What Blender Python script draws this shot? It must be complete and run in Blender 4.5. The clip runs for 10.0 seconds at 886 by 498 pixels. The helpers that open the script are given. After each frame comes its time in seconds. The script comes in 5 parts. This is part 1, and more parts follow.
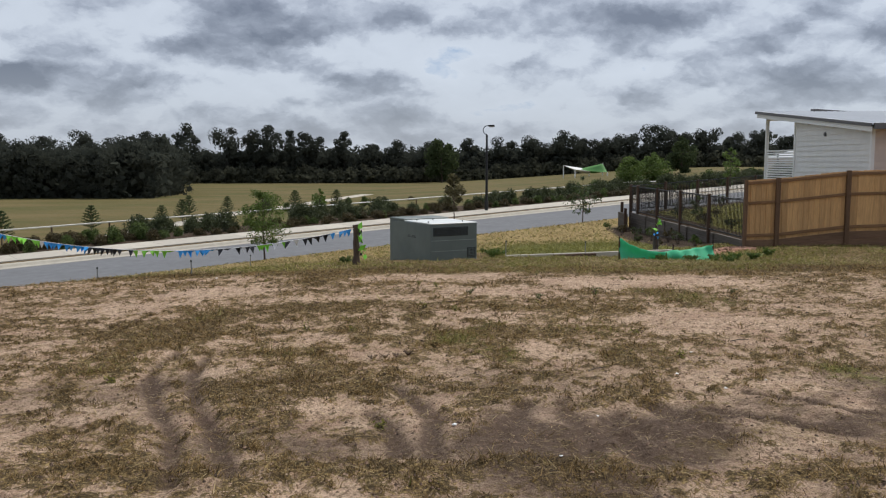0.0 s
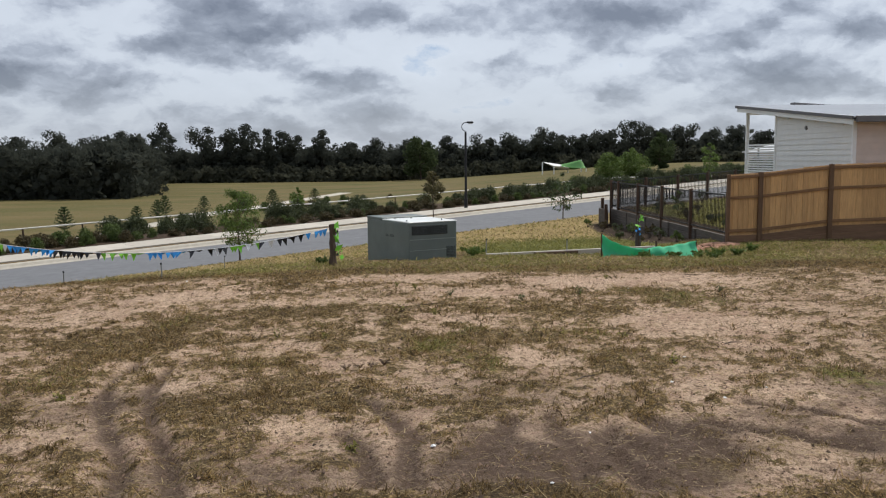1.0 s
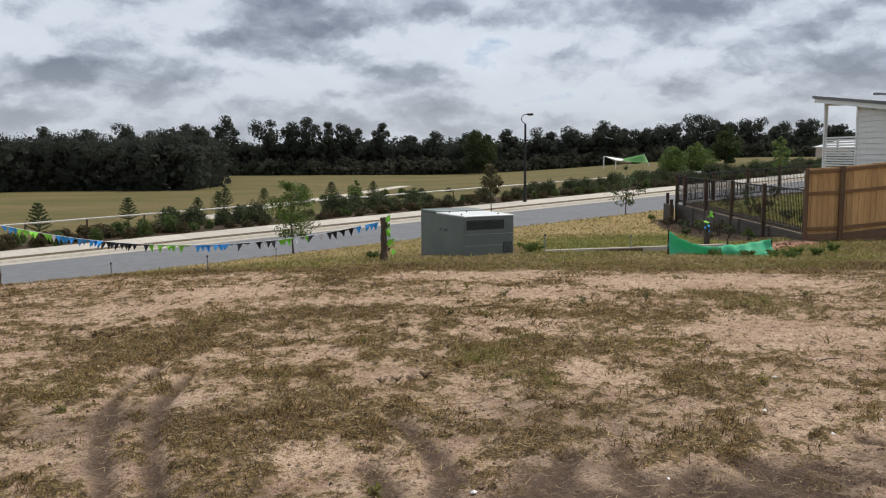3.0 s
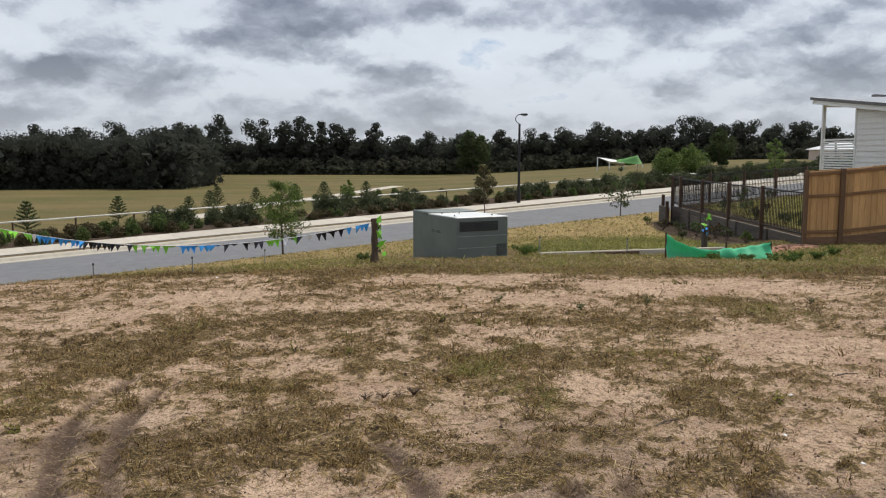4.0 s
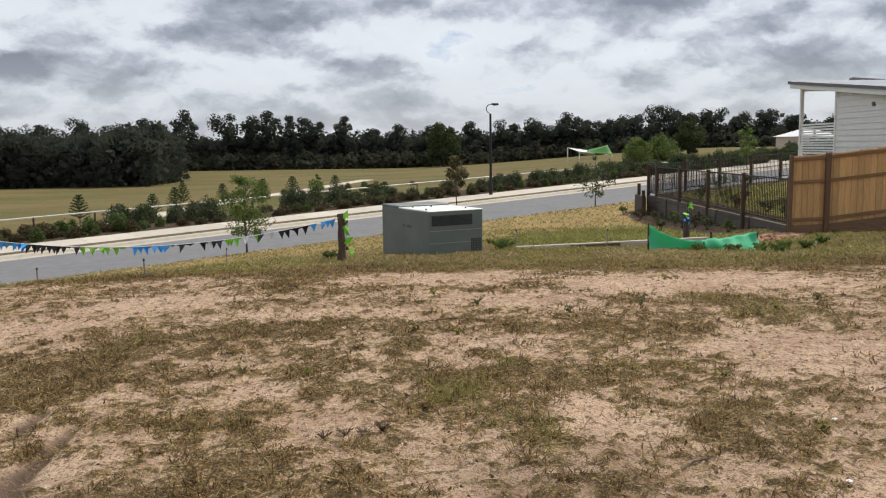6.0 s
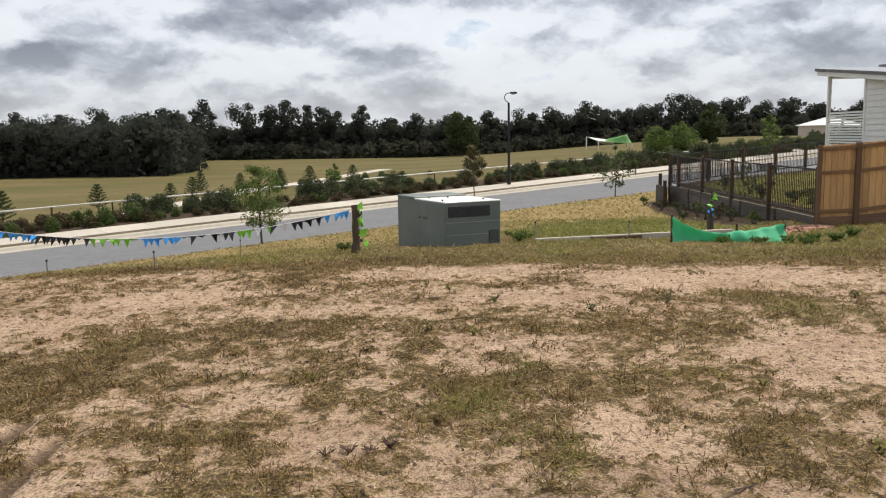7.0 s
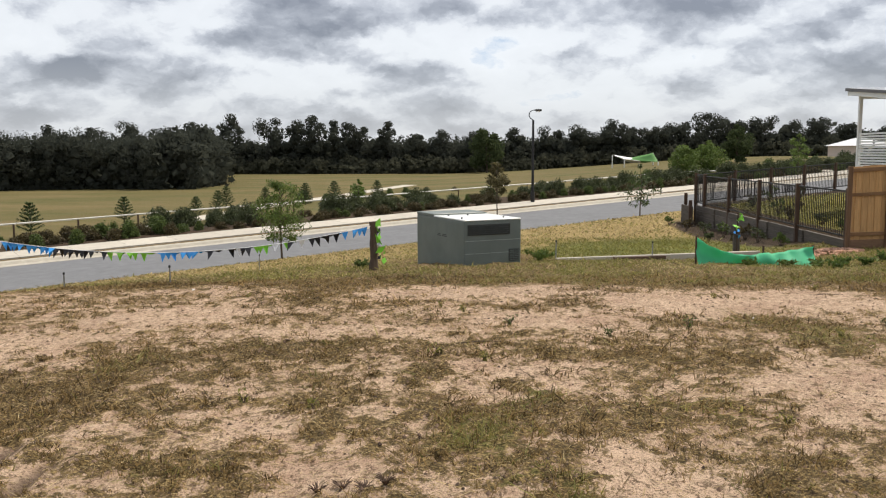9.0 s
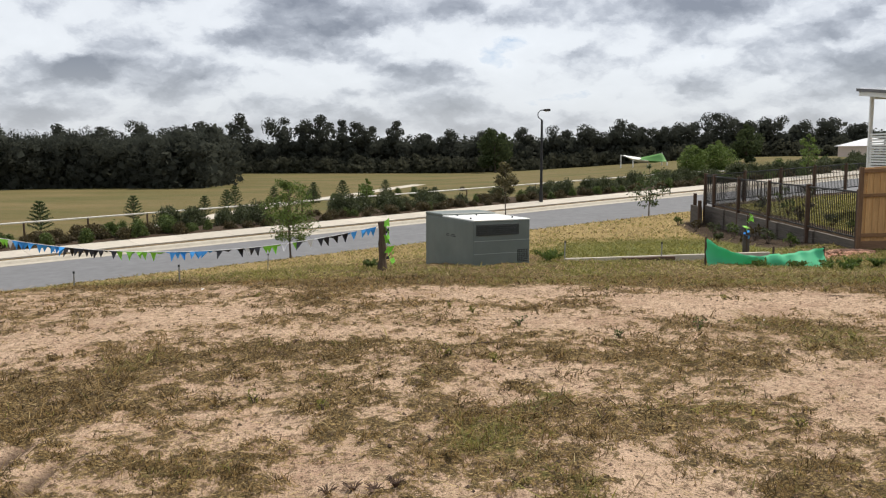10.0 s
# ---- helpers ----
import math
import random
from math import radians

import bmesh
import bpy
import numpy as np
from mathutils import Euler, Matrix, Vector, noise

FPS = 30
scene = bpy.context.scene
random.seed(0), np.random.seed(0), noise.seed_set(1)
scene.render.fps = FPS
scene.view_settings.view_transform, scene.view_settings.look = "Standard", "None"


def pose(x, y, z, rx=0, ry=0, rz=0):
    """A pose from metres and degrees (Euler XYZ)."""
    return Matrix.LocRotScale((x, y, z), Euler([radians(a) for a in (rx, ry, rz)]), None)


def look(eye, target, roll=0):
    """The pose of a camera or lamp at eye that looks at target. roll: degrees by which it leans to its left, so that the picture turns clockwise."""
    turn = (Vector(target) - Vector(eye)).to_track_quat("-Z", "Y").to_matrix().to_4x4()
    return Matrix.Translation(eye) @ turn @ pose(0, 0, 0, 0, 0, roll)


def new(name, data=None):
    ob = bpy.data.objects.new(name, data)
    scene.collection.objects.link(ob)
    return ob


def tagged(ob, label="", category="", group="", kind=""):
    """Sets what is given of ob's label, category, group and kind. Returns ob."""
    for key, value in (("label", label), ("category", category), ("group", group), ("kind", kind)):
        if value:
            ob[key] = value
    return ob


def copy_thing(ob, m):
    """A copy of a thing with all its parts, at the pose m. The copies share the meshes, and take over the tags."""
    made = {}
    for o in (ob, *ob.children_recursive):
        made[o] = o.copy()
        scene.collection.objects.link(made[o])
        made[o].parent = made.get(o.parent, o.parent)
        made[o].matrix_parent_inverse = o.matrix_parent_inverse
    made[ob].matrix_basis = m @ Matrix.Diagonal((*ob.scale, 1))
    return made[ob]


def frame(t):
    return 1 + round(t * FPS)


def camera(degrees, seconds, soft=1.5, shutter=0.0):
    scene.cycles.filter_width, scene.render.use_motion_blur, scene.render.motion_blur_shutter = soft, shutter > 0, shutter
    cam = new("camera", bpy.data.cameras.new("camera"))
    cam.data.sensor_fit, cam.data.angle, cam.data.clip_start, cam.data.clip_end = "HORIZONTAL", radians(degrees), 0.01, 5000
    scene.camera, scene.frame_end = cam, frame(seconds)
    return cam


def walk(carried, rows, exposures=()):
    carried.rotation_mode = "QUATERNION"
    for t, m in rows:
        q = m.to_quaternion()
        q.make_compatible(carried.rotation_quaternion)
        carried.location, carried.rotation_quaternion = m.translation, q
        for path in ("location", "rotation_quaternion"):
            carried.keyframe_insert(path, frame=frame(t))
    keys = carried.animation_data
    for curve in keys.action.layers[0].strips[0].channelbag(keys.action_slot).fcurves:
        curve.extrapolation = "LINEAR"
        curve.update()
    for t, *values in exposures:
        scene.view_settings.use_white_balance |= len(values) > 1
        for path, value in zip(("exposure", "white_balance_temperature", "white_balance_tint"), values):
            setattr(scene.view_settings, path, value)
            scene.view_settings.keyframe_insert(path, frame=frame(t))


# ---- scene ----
cam = camera(55.9, 10.0, soft=1.2)
PATH = [
    (0, (-0.068, 0.344, 1.461), (-0.058, 2.333, 1.253), 0.0),
    (0.5, (-0.072, 0.584, 1.444), (-0.022, 2.571, 1.224), -0.3),
    (1, (-0.04, 0.847, 1.444), (0.018, 2.835, 1.23), -0.5),
    (1.5, (0.064, 1.11, 1.435), (0.016, 3.1, 1.237), -0.0),
    (2, (0.111, 1.288, 1.431), (0.025, 3.274, 1.212), -0.2),
    (3.5, (0.028, 2.038, 1.359), (-0.051, 4.024, 1.131), -0.2),
    (4, (0.046, 2.27, 1.362), (-0.02, 4.256, 1.135), 0.1),
    (4.5, (0.027, 2.531, 1.343), (0.011, 4.52, 1.132), -0.2),
    (5, (0.026, 2.752, 1.345), (0.029, 4.739, 1.123), -0.1),
    (6.5, (0.007, 3.624, 1.281), (0.0, 5.608, 1.027), -1.2),
    (7, (0.034, 3.815, 1.299), (-0.007, 5.797, 1.03), -0.8),
    (7.5, (0.141, 4.023, 1.298), (0.056, 5.999, 1.001), 0.4),
    (8, (0.17, 4.063, 1.296), (0.104, 6.037, 0.984), 0.5),
    (8.5, (0.156, 4.09, 1.295), (0.086, 6.07, 1.018), 0.1),
    (9, (0.142, 4.081, 1.307), (0.043, 6.065, 1.077), -0.2),
    (9.5, (0.135, 4.079, 1.322), (0.025, 6.064, 1.107), -0.2),
    (10, (0.126, 4.093, 1.317), (0.008, 6.076, 1.086), -0.1),
]
walk(cam, [(t, look(eye, target, roll)) for t, eye, target, roll in PATH],
     exposures=[(0, -0.46, 5950, 10), (0.5, -0.36, 5980, 10), (2, -0.36, 6050, 10), (4.5, -0.25, 6230, 10), (6.5, -0.11, 6380, 10), (8, 0.02, 6520, 10), (10, -0.05, 6420, 10)])

# world, sun
SUN_ELEV, SUN_AZ = 62.0, 52.0   # azimuth from +y towards +x
world = bpy.data.worlds.new("sky")
scene.world = world
world.use_nodes = True


def build_sky():
    nt = world.node_tree
    nt.nodes.clear()
    L = nt.links.new

    def nd(kind, **props):
        n = nt.nodes.new(kind)
        for k, v in props.items():
            n.inputs[k.replace("_", " ")].default_value = v
        return n

    def math_node(op, a, b=None, clamp=False):
        n = nt.nodes.new("ShaderNodeMath")
        n.operation, n.use_clamp = op, clamp
        for i, v in enumerate((a, b)):
            if v is None:
                continue
            if isinstance(v, (int, float)):
                n.inputs[i].default_value = v
            else:
                L(v, n.inputs[i])
        return n.outputs[0]

    out = nt.nodes.new("ShaderNodeOutputWorld")
    bg = nt.nodes.new("ShaderNodeBackground")
    sky = nt.nodes.new("ShaderNodeTexSky")
    sky.sky_type, sky.sun_disc = "NISHITA", False
    sky.sun_elevation, sky.sun_rotation = radians(SUN_ELEV), radians(SUN_AZ)
    tc = nt.nodes.new("ShaderNodeTexCoord")
    sep = nt.nodes.new("ShaderNodeSeparateXYZ")
    L(tc.outputs["Generated"], sep.inputs[0])
    zz = math_node("ADD", math_node("MAXIMUM", sep.outputs[2], 0.0), CLOUD_LOW)
    px = math_node("DIVIDE", sep.outputs[0], zz)
    py = math_node("DIVIDE", sep.outputs[1], zz)
    comb = nt.nodes.new("ShaderNodeCombineXYZ")
    L(px, comb.inputs[0])
    L(py, comb.inputs[1])

    # the cover: heaped cumulus, rounded at the edges
    warp = nt.nodes.new("ShaderNodeTexNoise")
    warp.inputs["Scale"].default_value, warp.inputs["Detail"].default_value, warp.inputs["Roughness"].default_value = 6.0, 7.0, 0.66
    L(comb.outputs[0], warp.inputs["Vector"])
    add = nt.nodes.new("ShaderNodeMix")
    add.data_type, add.blend_type = "RGBA", "LINEAR_LIGHT"
    add.inputs["Factor"].default_value = 0.055
    L(comb.outputs[0], add.inputs["A"])
    L(warp.outputs["Color"], add.inputs["B"])

    def density(shift):
        """Thickness of the cover, seen a little nearer (below 1) or farther off."""
        sc = nt.nodes.new("ShaderNodeVectorMath")
        sc.operation = "SCALE"
        sc.inputs["Scale"].default_value = shift
        L(add.outputs["Result"], sc.inputs[0])

        def cloud(scale, detail, rough, seed):
            m = nt.nodes.new("ShaderNodeMapping")
            m.inputs["Location"].default_value = (seed, seed * 0.7, seed * 1.3)
            L(sc.outputs[0], m.inputs["Vector"])
            n = nd("ShaderNodeTexNoise", Scale=scale, Detail=detail, Roughness=rough)
            L(m.outputs[0], n.inputs["Vector"])
            return n.outputs["Fac"]
        vor = nt.nodes.new("ShaderNodeTexVoronoi")
        vor.feature, vor.inputs["Scale"].default_value = "SMOOTH_F1", 7.0
        vor.inputs["Smoothness"].default_value = 0.35
        L(sc.outputs[0], vor.inputs["Vector"])
        heap = math_node("SUBTRACT", 0.62, vor.outputs["Distance"])
        d = math_node("ADD", math_node("MULTIPLY", cloud(CLOUD_SCALE, 7.0, 0.52, CLOUD_SEED), 0.62), math_node("MULTIPLY", cloud(CLOUD_SCALE * 3.4, 4.0, 0.55, 2.7), 0.24))
        d = math_node("ADD", d, math_node("MULTIPLY", heap, 0.24))
        # the heaviest banks and the brightest rifts: bearing, height, half width, half depth, thickness
        for az, elev, rx, ry, amp in CLOUD_BANKS:
            k = math.cos(radians(elev)) / (math.sin(radians(elev)) + CLOUD_LOW)
            sb = nt.nodes.new("ShaderNodeVectorMath")
            sb.operation = "SUBTRACT"
            sb.inputs[1].default_value = (k * math.sin(radians(az)), k * math.cos(radians(az)), 0)
            L(sc.outputs[0], sb.inputs[0])
            mu = nt.nodes.new("ShaderNodeVectorMath")
            mu.operation = "MULTIPLY"
            mu.inputs[1].default_value = (1 / rx, 1 / ry, 0)
            L(sb.outputs[0], mu.inputs[0])
            le = nt.nodes.new("ShaderNodeVectorMath")
            le.operation = "LENGTH"
            L(mu.outputs[0], le.inputs[0])
            mr = nt.nodes.new("ShaderNodeMapRange")
            mr.interpolation_type = "SMOOTHSTEP"
            for key, v in (("From Min", 0.0), ("From Max", 1.5), ("To Min", amp), ("To Max", 0.0)):
                mr.inputs[key].default_value = v
            L(le.outputs["Value"], mr.inputs["Value"])
            d = math_node("ADD", d, mr.outputs[0])
        return d

    here, nearer = density(1.0), density(0.98)
    # lit upper rims, grey flat bases
    lift = math_node("MULTIPLY", math_node("SUBTRACT", here, nearer), 2.6)
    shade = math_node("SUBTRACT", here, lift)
    ramp = nt.nodes.new("ShaderNodeValToRGB")
    L(shade, ramp.inputs[0])
    el = ramp.color_ramp.elements
    el[0].position, el[0].color = 0.06, (0.62, 0.78, 1.00, 1)
    el[1].position, el[1].color = 0.20, (1.14, 1.17, 1.21, 1)
    for p, c in ((0.38, (1.08, 1.11, 1.15, 1)), (0.45, (0.91, 0.94, 1.00, 1)), (0.52, (0.69, 0.72, 0.79, 1)), (0.60, (0.50, 0.525, 0.59, 1)), (0.72, (0.32, 0.34, 0.40, 1))):
        e = el.new(p)
        e.color = c
    # pale haze low over the horizon
    low = nt.nodes.new("ShaderNodeMapRange")
    low.inputs["From Min"].default_value, low.inputs["From Max"].default_value = 0.0, 0.10
    low.inputs["To Min"].default_value, low.inputs["To Max"].default_value = 0.75, 0.0
    L(sep.outputs[2], low.inputs["Value"])
    mix = nt.nodes.new("ShaderNodeMix")
    mix.data_type = "RGBA"
    L(low.outputs[0], mix.inputs["Factor"])
    L(ramp.outputs[0], mix.inputs["A"])
    mix.inputs["B"].default_value = (0.80, 0.83, 0.88, 1)
    # clear sky shows a little through the cover
    scaled = nt.nodes.new("ShaderNodeMix")
    scaled.data_type, scaled.blend_type = "RGBA", "ADD"
    scaled.inputs["Factor"].default_value = 0.02
    L(mix.outputs["Result"], scaled.inputs["A"])
    L(sky.outputs[0], scaled.inputs["B"])
    L(scaled.outputs["Result"], bg.inputs["Color"])
    bg.inputs["Strength"].default_value = SKY_STRENGTH
    L(bg.outputs[0], out.inputs[0])


CLOUD_SCALE, CLOUD_SEED, CLOUD_LOW, SKY_STRENGTH = 2.6, 11.3, 0.50, 0.74
CLOUD_BANKS = [(-11.0, 9.4, 0.24, 0.08, 0.10), (-25.0, 6.4, 0.16, 0.09, 0.10), (12.0, 10.4, 0.18, 0.06, 0.10), (22.0, 6.0, 0.22, 0.08, 0.11), (-5.0, 5.2, 0.14, 0.06, 0.05),
               (-19.0, 9.8, 0.08, 0.08, -0.10), (3.0, 7.6, 0.20, 0.10, -0.02), (9.5, 5.0, 0.2, 0.10, -0.05), (-16.0, 4.6, 0.25, 0.10, -0.05)]
build_sky()
sun_data = bpy.data.lights.new("sun", "SUN")
sun_data.energy, sun_data.angle, sun_data.color = 4.1, radians(1.0), (1.0, 0.91, 0.78)
sun = new("sun", sun_data)
_se, _sa = radians(SUN_ELEV), radians(SUN_AZ)
sun.matrix_world = look((40 * math.sin(_sa), 40 * math.cos(_sa), 60), (40 * math.sin(_sa) - math.cos(_se) * math.sin(_sa), 40 * math.cos(_sa) - math.cos(_se) * math.cos(_sa), 60 - math.sin(_se)))


# ---- materials ----
class Mat:
    """A small node builder round one principled surface."""

    def __init__(self, name, rough=0.8, metal=0.0, spec=0.5):
        self.m = bpy.data.materials.new(name)
        self.m.use_nodes = True
        self.nt = self.m.node_tree
        self.b = self.nt.nodes["Principled BSDF"]
        self.b.inputs["Roughness"].default_value = rough
        self.b.inputs["Metallic"].default_value = metal
        self.b.inputs["Specular IOR Level"].default_value = spec
        self.tc = self.nt.nodes.new("ShaderNodeTexCoord").outputs["Object"]

    def link(self, a, b):
        self.nt.links.new(a, b)

    def noise(self, scale, detail=5.0, rough=0.6, stretch=(1, 1, 1), seed=0.0, distort=0.0):
        m = self.nt.nodes.new("ShaderNodeMapping")
        m.inputs["Scale"].default_value = stretch
        m.inputs["Location"].default_value = (seed, seed * 1.7, seed * 0.6)
        self.link(self.tc, m.inputs["Vector"])
        n = self.nt.nodes.new("ShaderNodeTexNoise")
        n.inputs["Scale"].default_value, n.inputs["Detail"].default_value = scale, detail
        n.inputs["Roughness"].default_value, n.inputs["Distortion"].default_value = rough, distort
        self.link(m.outputs[0], n.inputs["Vector"])
        return n.outputs["Fac"]

    def ramp(self, fac, stops):
        r = self.nt.nodes.new("ShaderNodeValToRGB")
        el = r.color_ramp.elements
        el[0].position, el[0].color = stops[0][0], (*stops[0][1], 1)
        el[1].position, el[1].color = stops[-1][0], (*stops[-1][1], 1)
        for p, c in stops[1:-1]:
            el.new(p).color = (*c, 1)
        self.link(fac, r.inputs[0])
        return r.outputs[0]

    def span(self, fac, a, b, lo=0.0, hi=1.0):
        r = self.nt.nodes.new("ShaderNodeMapRange")
        r.interpolation_type = "SMOOTHSTEP"
        for k, v in (("From Min", a), ("From Max", b), ("To Min", lo), ("To Max", hi)):
            r.inputs[k].default_value = v
        self.link(fac, r.inputs["Value"])
        return r.outputs[0]

    def mix(self, fac, a, b, blend="MIX"):
        n = self.nt.nodes.new("ShaderNodeMix")
        n.data_type, n.blend_type = "RGBA", blend
        for key, v in (("Factor", fac), ("A", a), ("B", b)):
            if isinstance(v, (int, float)):
                n.inputs[key].default_value = v
            elif isinstance(v, tuple):
                n.inputs[key].default_value = (*v, 1)
            else:
                self.link(v, n.inputs[key])
        return n.outputs["Result"]

    def calc(self, op, a, b):
        n = self.nt.nodes.new("ShaderNodeMath")
        n.operation = op
        for i, v in enumerate((a, b)):
            if isinstance(v, (int, float)):
                n.inputs[i].default_value = v
            else:
                self.link(v, n.inputs[i])
        return n.outputs[0]

    def attr(self, name):
        n = self.nt.nodes.new("ShaderNodeAttribute")
        n.attribute_name = name
        return n.outputs["Fac"]

    def island(self):
        return self.nt.nodes.new("ShaderNodeNewGeometry").outputs["Random Per Island"]

    def each(self):
        return self.nt.nodes.new("ShaderNodeObjectInfo").outputs["Random"]

    def color(self, c):
        if isinstance(c, tuple):
            self.b.inputs["Base Color"].default_value = (*c, 1)
        else:
            self.link(c, self.b.inputs["Base Color"])
        return self

    def bump(self, height, strength=0.4, dist=0.02):
        n = self.nt.nodes.new("ShaderNodeBump")
        n.inputs["Strength"].default_value, n.inputs["Distance"].default_value = strength, dist
        self.link(height, n.inputs["Height"])
        self.link(n.outputs[0], self.b.inputs["Normal"])
        return self

    def roughness(self, socket):
        self.link(socket, self.b.inputs["Roughness"])
        return self


def simple(name, base, rough=0.7, metal=0.0, vary=0.18, scale=6.0, spec=0.4, bump=0.15, stretch=(1, 1, 1), random=0.0, island=0.0):
    """A surface of one paint or stuff with grime at two scales, fine relief, and a shift per piece."""
    k = Mat(name, rough, metal, spec)
    lo = tuple(c * (1 - vary) for c in base)
    hi = tuple(min(1, c * (1 + vary)) for c in base)
    c = k.ramp(k.noise(scale, 6, 0.65, stretch), [(0.3, lo), (0.7, hi)])
    c = k.mix(k.span(k.noise(scale * 0.17, 3, 0.5, stretch, 4.1), 0.45, 0.75, 0.0, 0.5), c, tuple(x * (1 - 1.3 * vary) for x in base))
    for amount, src in ((random, "each"), (island, "island")):
        if amount:
            v = k.each() if src == "each" else k.island()
            c = k.mix(1.0, c, k.ramp(v, [(0.0, (1 - amount,) * 3), (1.0, (1 + amount * 0.6,) * 3)]), "MULTIPLY")
    k.color(c)
    k.roughness(k.span(k.noise(scale * 0.6, 4, 0.6, stretch, 9.0), 0.2, 0.8, max(0.05, rough - 0.12), min(1, rough + 0.12)))
    if bump:
        k.bump(k.noise(scale * 9, 4, 0.6, stretch, 2.0), bump, 0.01)
    return k.m


def ground_material():
    k = Mat("soil_and_grass", 0.95, spec=0.15)
    n1, n2, n3 = k.noise(1.3, 8, 0.65), k.noise(9.0, 6, 0.7, seed=3.0), k.noise(46.0, 4, 0.7, seed=5.0)
    sand = k.ramp(n2, [(0.25, (0.27, 0.176, 0.120)), (0.44, (0.51, 0.355, 0.245)), (0.66, (0.74, 0.555, 0.40))])
    sand = k.mix(k.span(n1, 0.48, 0.60, 0.0, 0.7), sand, (0.64, 0.465, 0.33))
    sand = k.mix(k.span(k.noise(0.9, 6, 0.7, seed=15.0), 0.52, 0.64, 0.0, 0.5), sand, (0.40, 0.25, 0.175))
    # dark for wet soil, and for dimmer light put into the near ground
    sand = k.mix(k.span(k.attr("damp_and_dim"), 0.0, 1.0, 0.0, 0.88), sand, k.ramp(n2, [(0.3, (0.09, 0.060, 0.045)), (0.7, (0.205, 0.140, 0.104))]))
    crumb = k.noise(60.0, 3, 0.75, seed=21.0)
    sand = k.mix(k.span(crumb, 0.52, 0.62, 0.0, 0.85), sand, (0.125, 0.082, 0.055))
    n4 = k.noise(19.0, 6, 0.75, (1, 0.6, 1), 11.0)
    sand = k.mix(k.span(n4, 0.52, 0.60, 0.0, 0.85), sand, (0.13, 0.085, 0.05))
    sand = k.mix(k.span(k.noise(33.0, 4, 0.8, (0.5, 1, 1), 13.0), 0.54, 0.63, 0.0, 0.65), sand, (0.54, 0.42, 0.275))
    dry = k.ramp(n3, [(0.36, (0.024, 0.016, 0.008)), (0.5, (0.125, 0.083, 0.036)), (0.66, (0.45, 0.325, 0.145))])
    dry = k.mix(k.span(n2, 0.45, 0.65, 0.0, 0.55), dry, (0.075, 0.058, 0.03))
    green = k.ramp(n3, [(0.30, (0.05, 0.055, 0.014)), (0.5, (0.165, 0.165, 0.046)), (0.75, (0.37, 0.335, 0.12))])
    fibre = k.noise(70.0, 3, 0.8, (1, 0.25, 1), 7.0)
    cover = k.calc("ADD", k.attr("grass"), k.calc("MULTIPLY", k.calc("SUBTRACT", n2, 0.5), 1.3))
    cover = k.calc("ADD", cover, k.calc("MULTIPLY", k.calc("SUBTRACT", n3, 0.5), 1.1))
    c = k.mix(k.span(cover, 0.42, 0.56), sand, dry)
    c = k.mix(k.span(k.attr("damp_and_dim"), 0.1, 1.0, 0.0, 0.55), c, (0.065, 0.044, 0.031))
    lush = k.calc("ADD", k.attr("green"), k.calc("MULTIPLY", k.calc("SUBTRACT", n2, 0.5), 1.0))
    c = k.mix(k.span(lush, 0.35, 0.75, 0.0, 0.85), c, green)
    c = k.mix(k.span(k.attr("green"), 0.8, 1.05, 0.0, 0.6), c, k.ramp(n3, [(0.3, (0.09, 0.125, 0.03)), (0.7, (0.20, 0.235, 0.06))]))
    c = k.mix(k.span(k.calc("ADD", k.attr("verge"), k.calc("MULTIPLY", k.calc("SUBTRACT", k.noise(0.8, 5, 0.65, seed=6.0), 0.5), 1.6)), 0.15, 0.9, 0.0, 0.9), c, k.ramp(n3, [(0.28, (0.17, 0.125, 0.05)), (0.5, (0.33, 0.245, 0.105)), (0.75, (0.48, 0.375, 0.18))]))
    field = k.ramp(k.noise(0.05, 7, 0.62, (1, 2.2, 1), 2.0), [(0.3, (0.085, 0.09, 0.028)), (0.5, (0.135, 0.112, 0.045)), (0.72, (0.185, 0.14, 0.065))])
    field = k.mix(k.span(k.noise(0.9, 6, 0.7, seed=8.0), 0.4, 0.75, 0.0, 0.25), field, (0.07, 0.068, 0.024))
    c = k.mix(k.attr("far"), c, field)
    mulch = k.ramp(k.noise(22.0, 5, 0.75, seed=1.0), [(0.3, (0.025, 0.018, 0.012)), (0.55, (0.075, 0.052, 0.034)), (0.8, (0.20, 0.14, 0.095))])
    c = k.mix(k.span(k.attr("mulch"), 0.3, 0.7), c, mulch)
    k.color(c)
    h = k.calc("ADD", k.calc("MULTIPLY", n2, 0.7), k.calc("MULTIPLY", n3, 0.5))
    h = k.calc("ADD", h, k.calc("MULTIPLY", n4, 0.5))
    h = k.calc("ADD", h, k.calc("MULTIPLY", fibre, 0.25))
    k.bump(h, 0.9, 0.055)
    return k.m


def leaf_material(name, dark, light, trans=0.25, rough=0.55, spec=0.25):
    k = Mat(name, rough, spec=spec)
    c = k.ramp(k.island(), [(0.0, dark), (0.6, tuple((a + b) / 2 for a, b in zip(dark, light))), (1.0, light)])
    c = k.mix(k.span(k.noise(0.35, 4, 0.6), 0.35, 0.7, 0.0, 0.5), c, dark)
    k.color(c)
    t = k.nt.nodes.new("ShaderNodeBsdfTranslucent")
    k.link(c, t.inputs["Color"])
    m = k.nt.nodes.new("ShaderNodeMixShader")
    m.inputs[0].default_value = trans
    k.link(k.b.outputs[0], m.inputs[1])
    k.link(t.outputs[0], m.inputs[2])
    k.link(m.outputs[0], k.nt.nodes["Material Output"].inputs["Surface"])
    return k.m


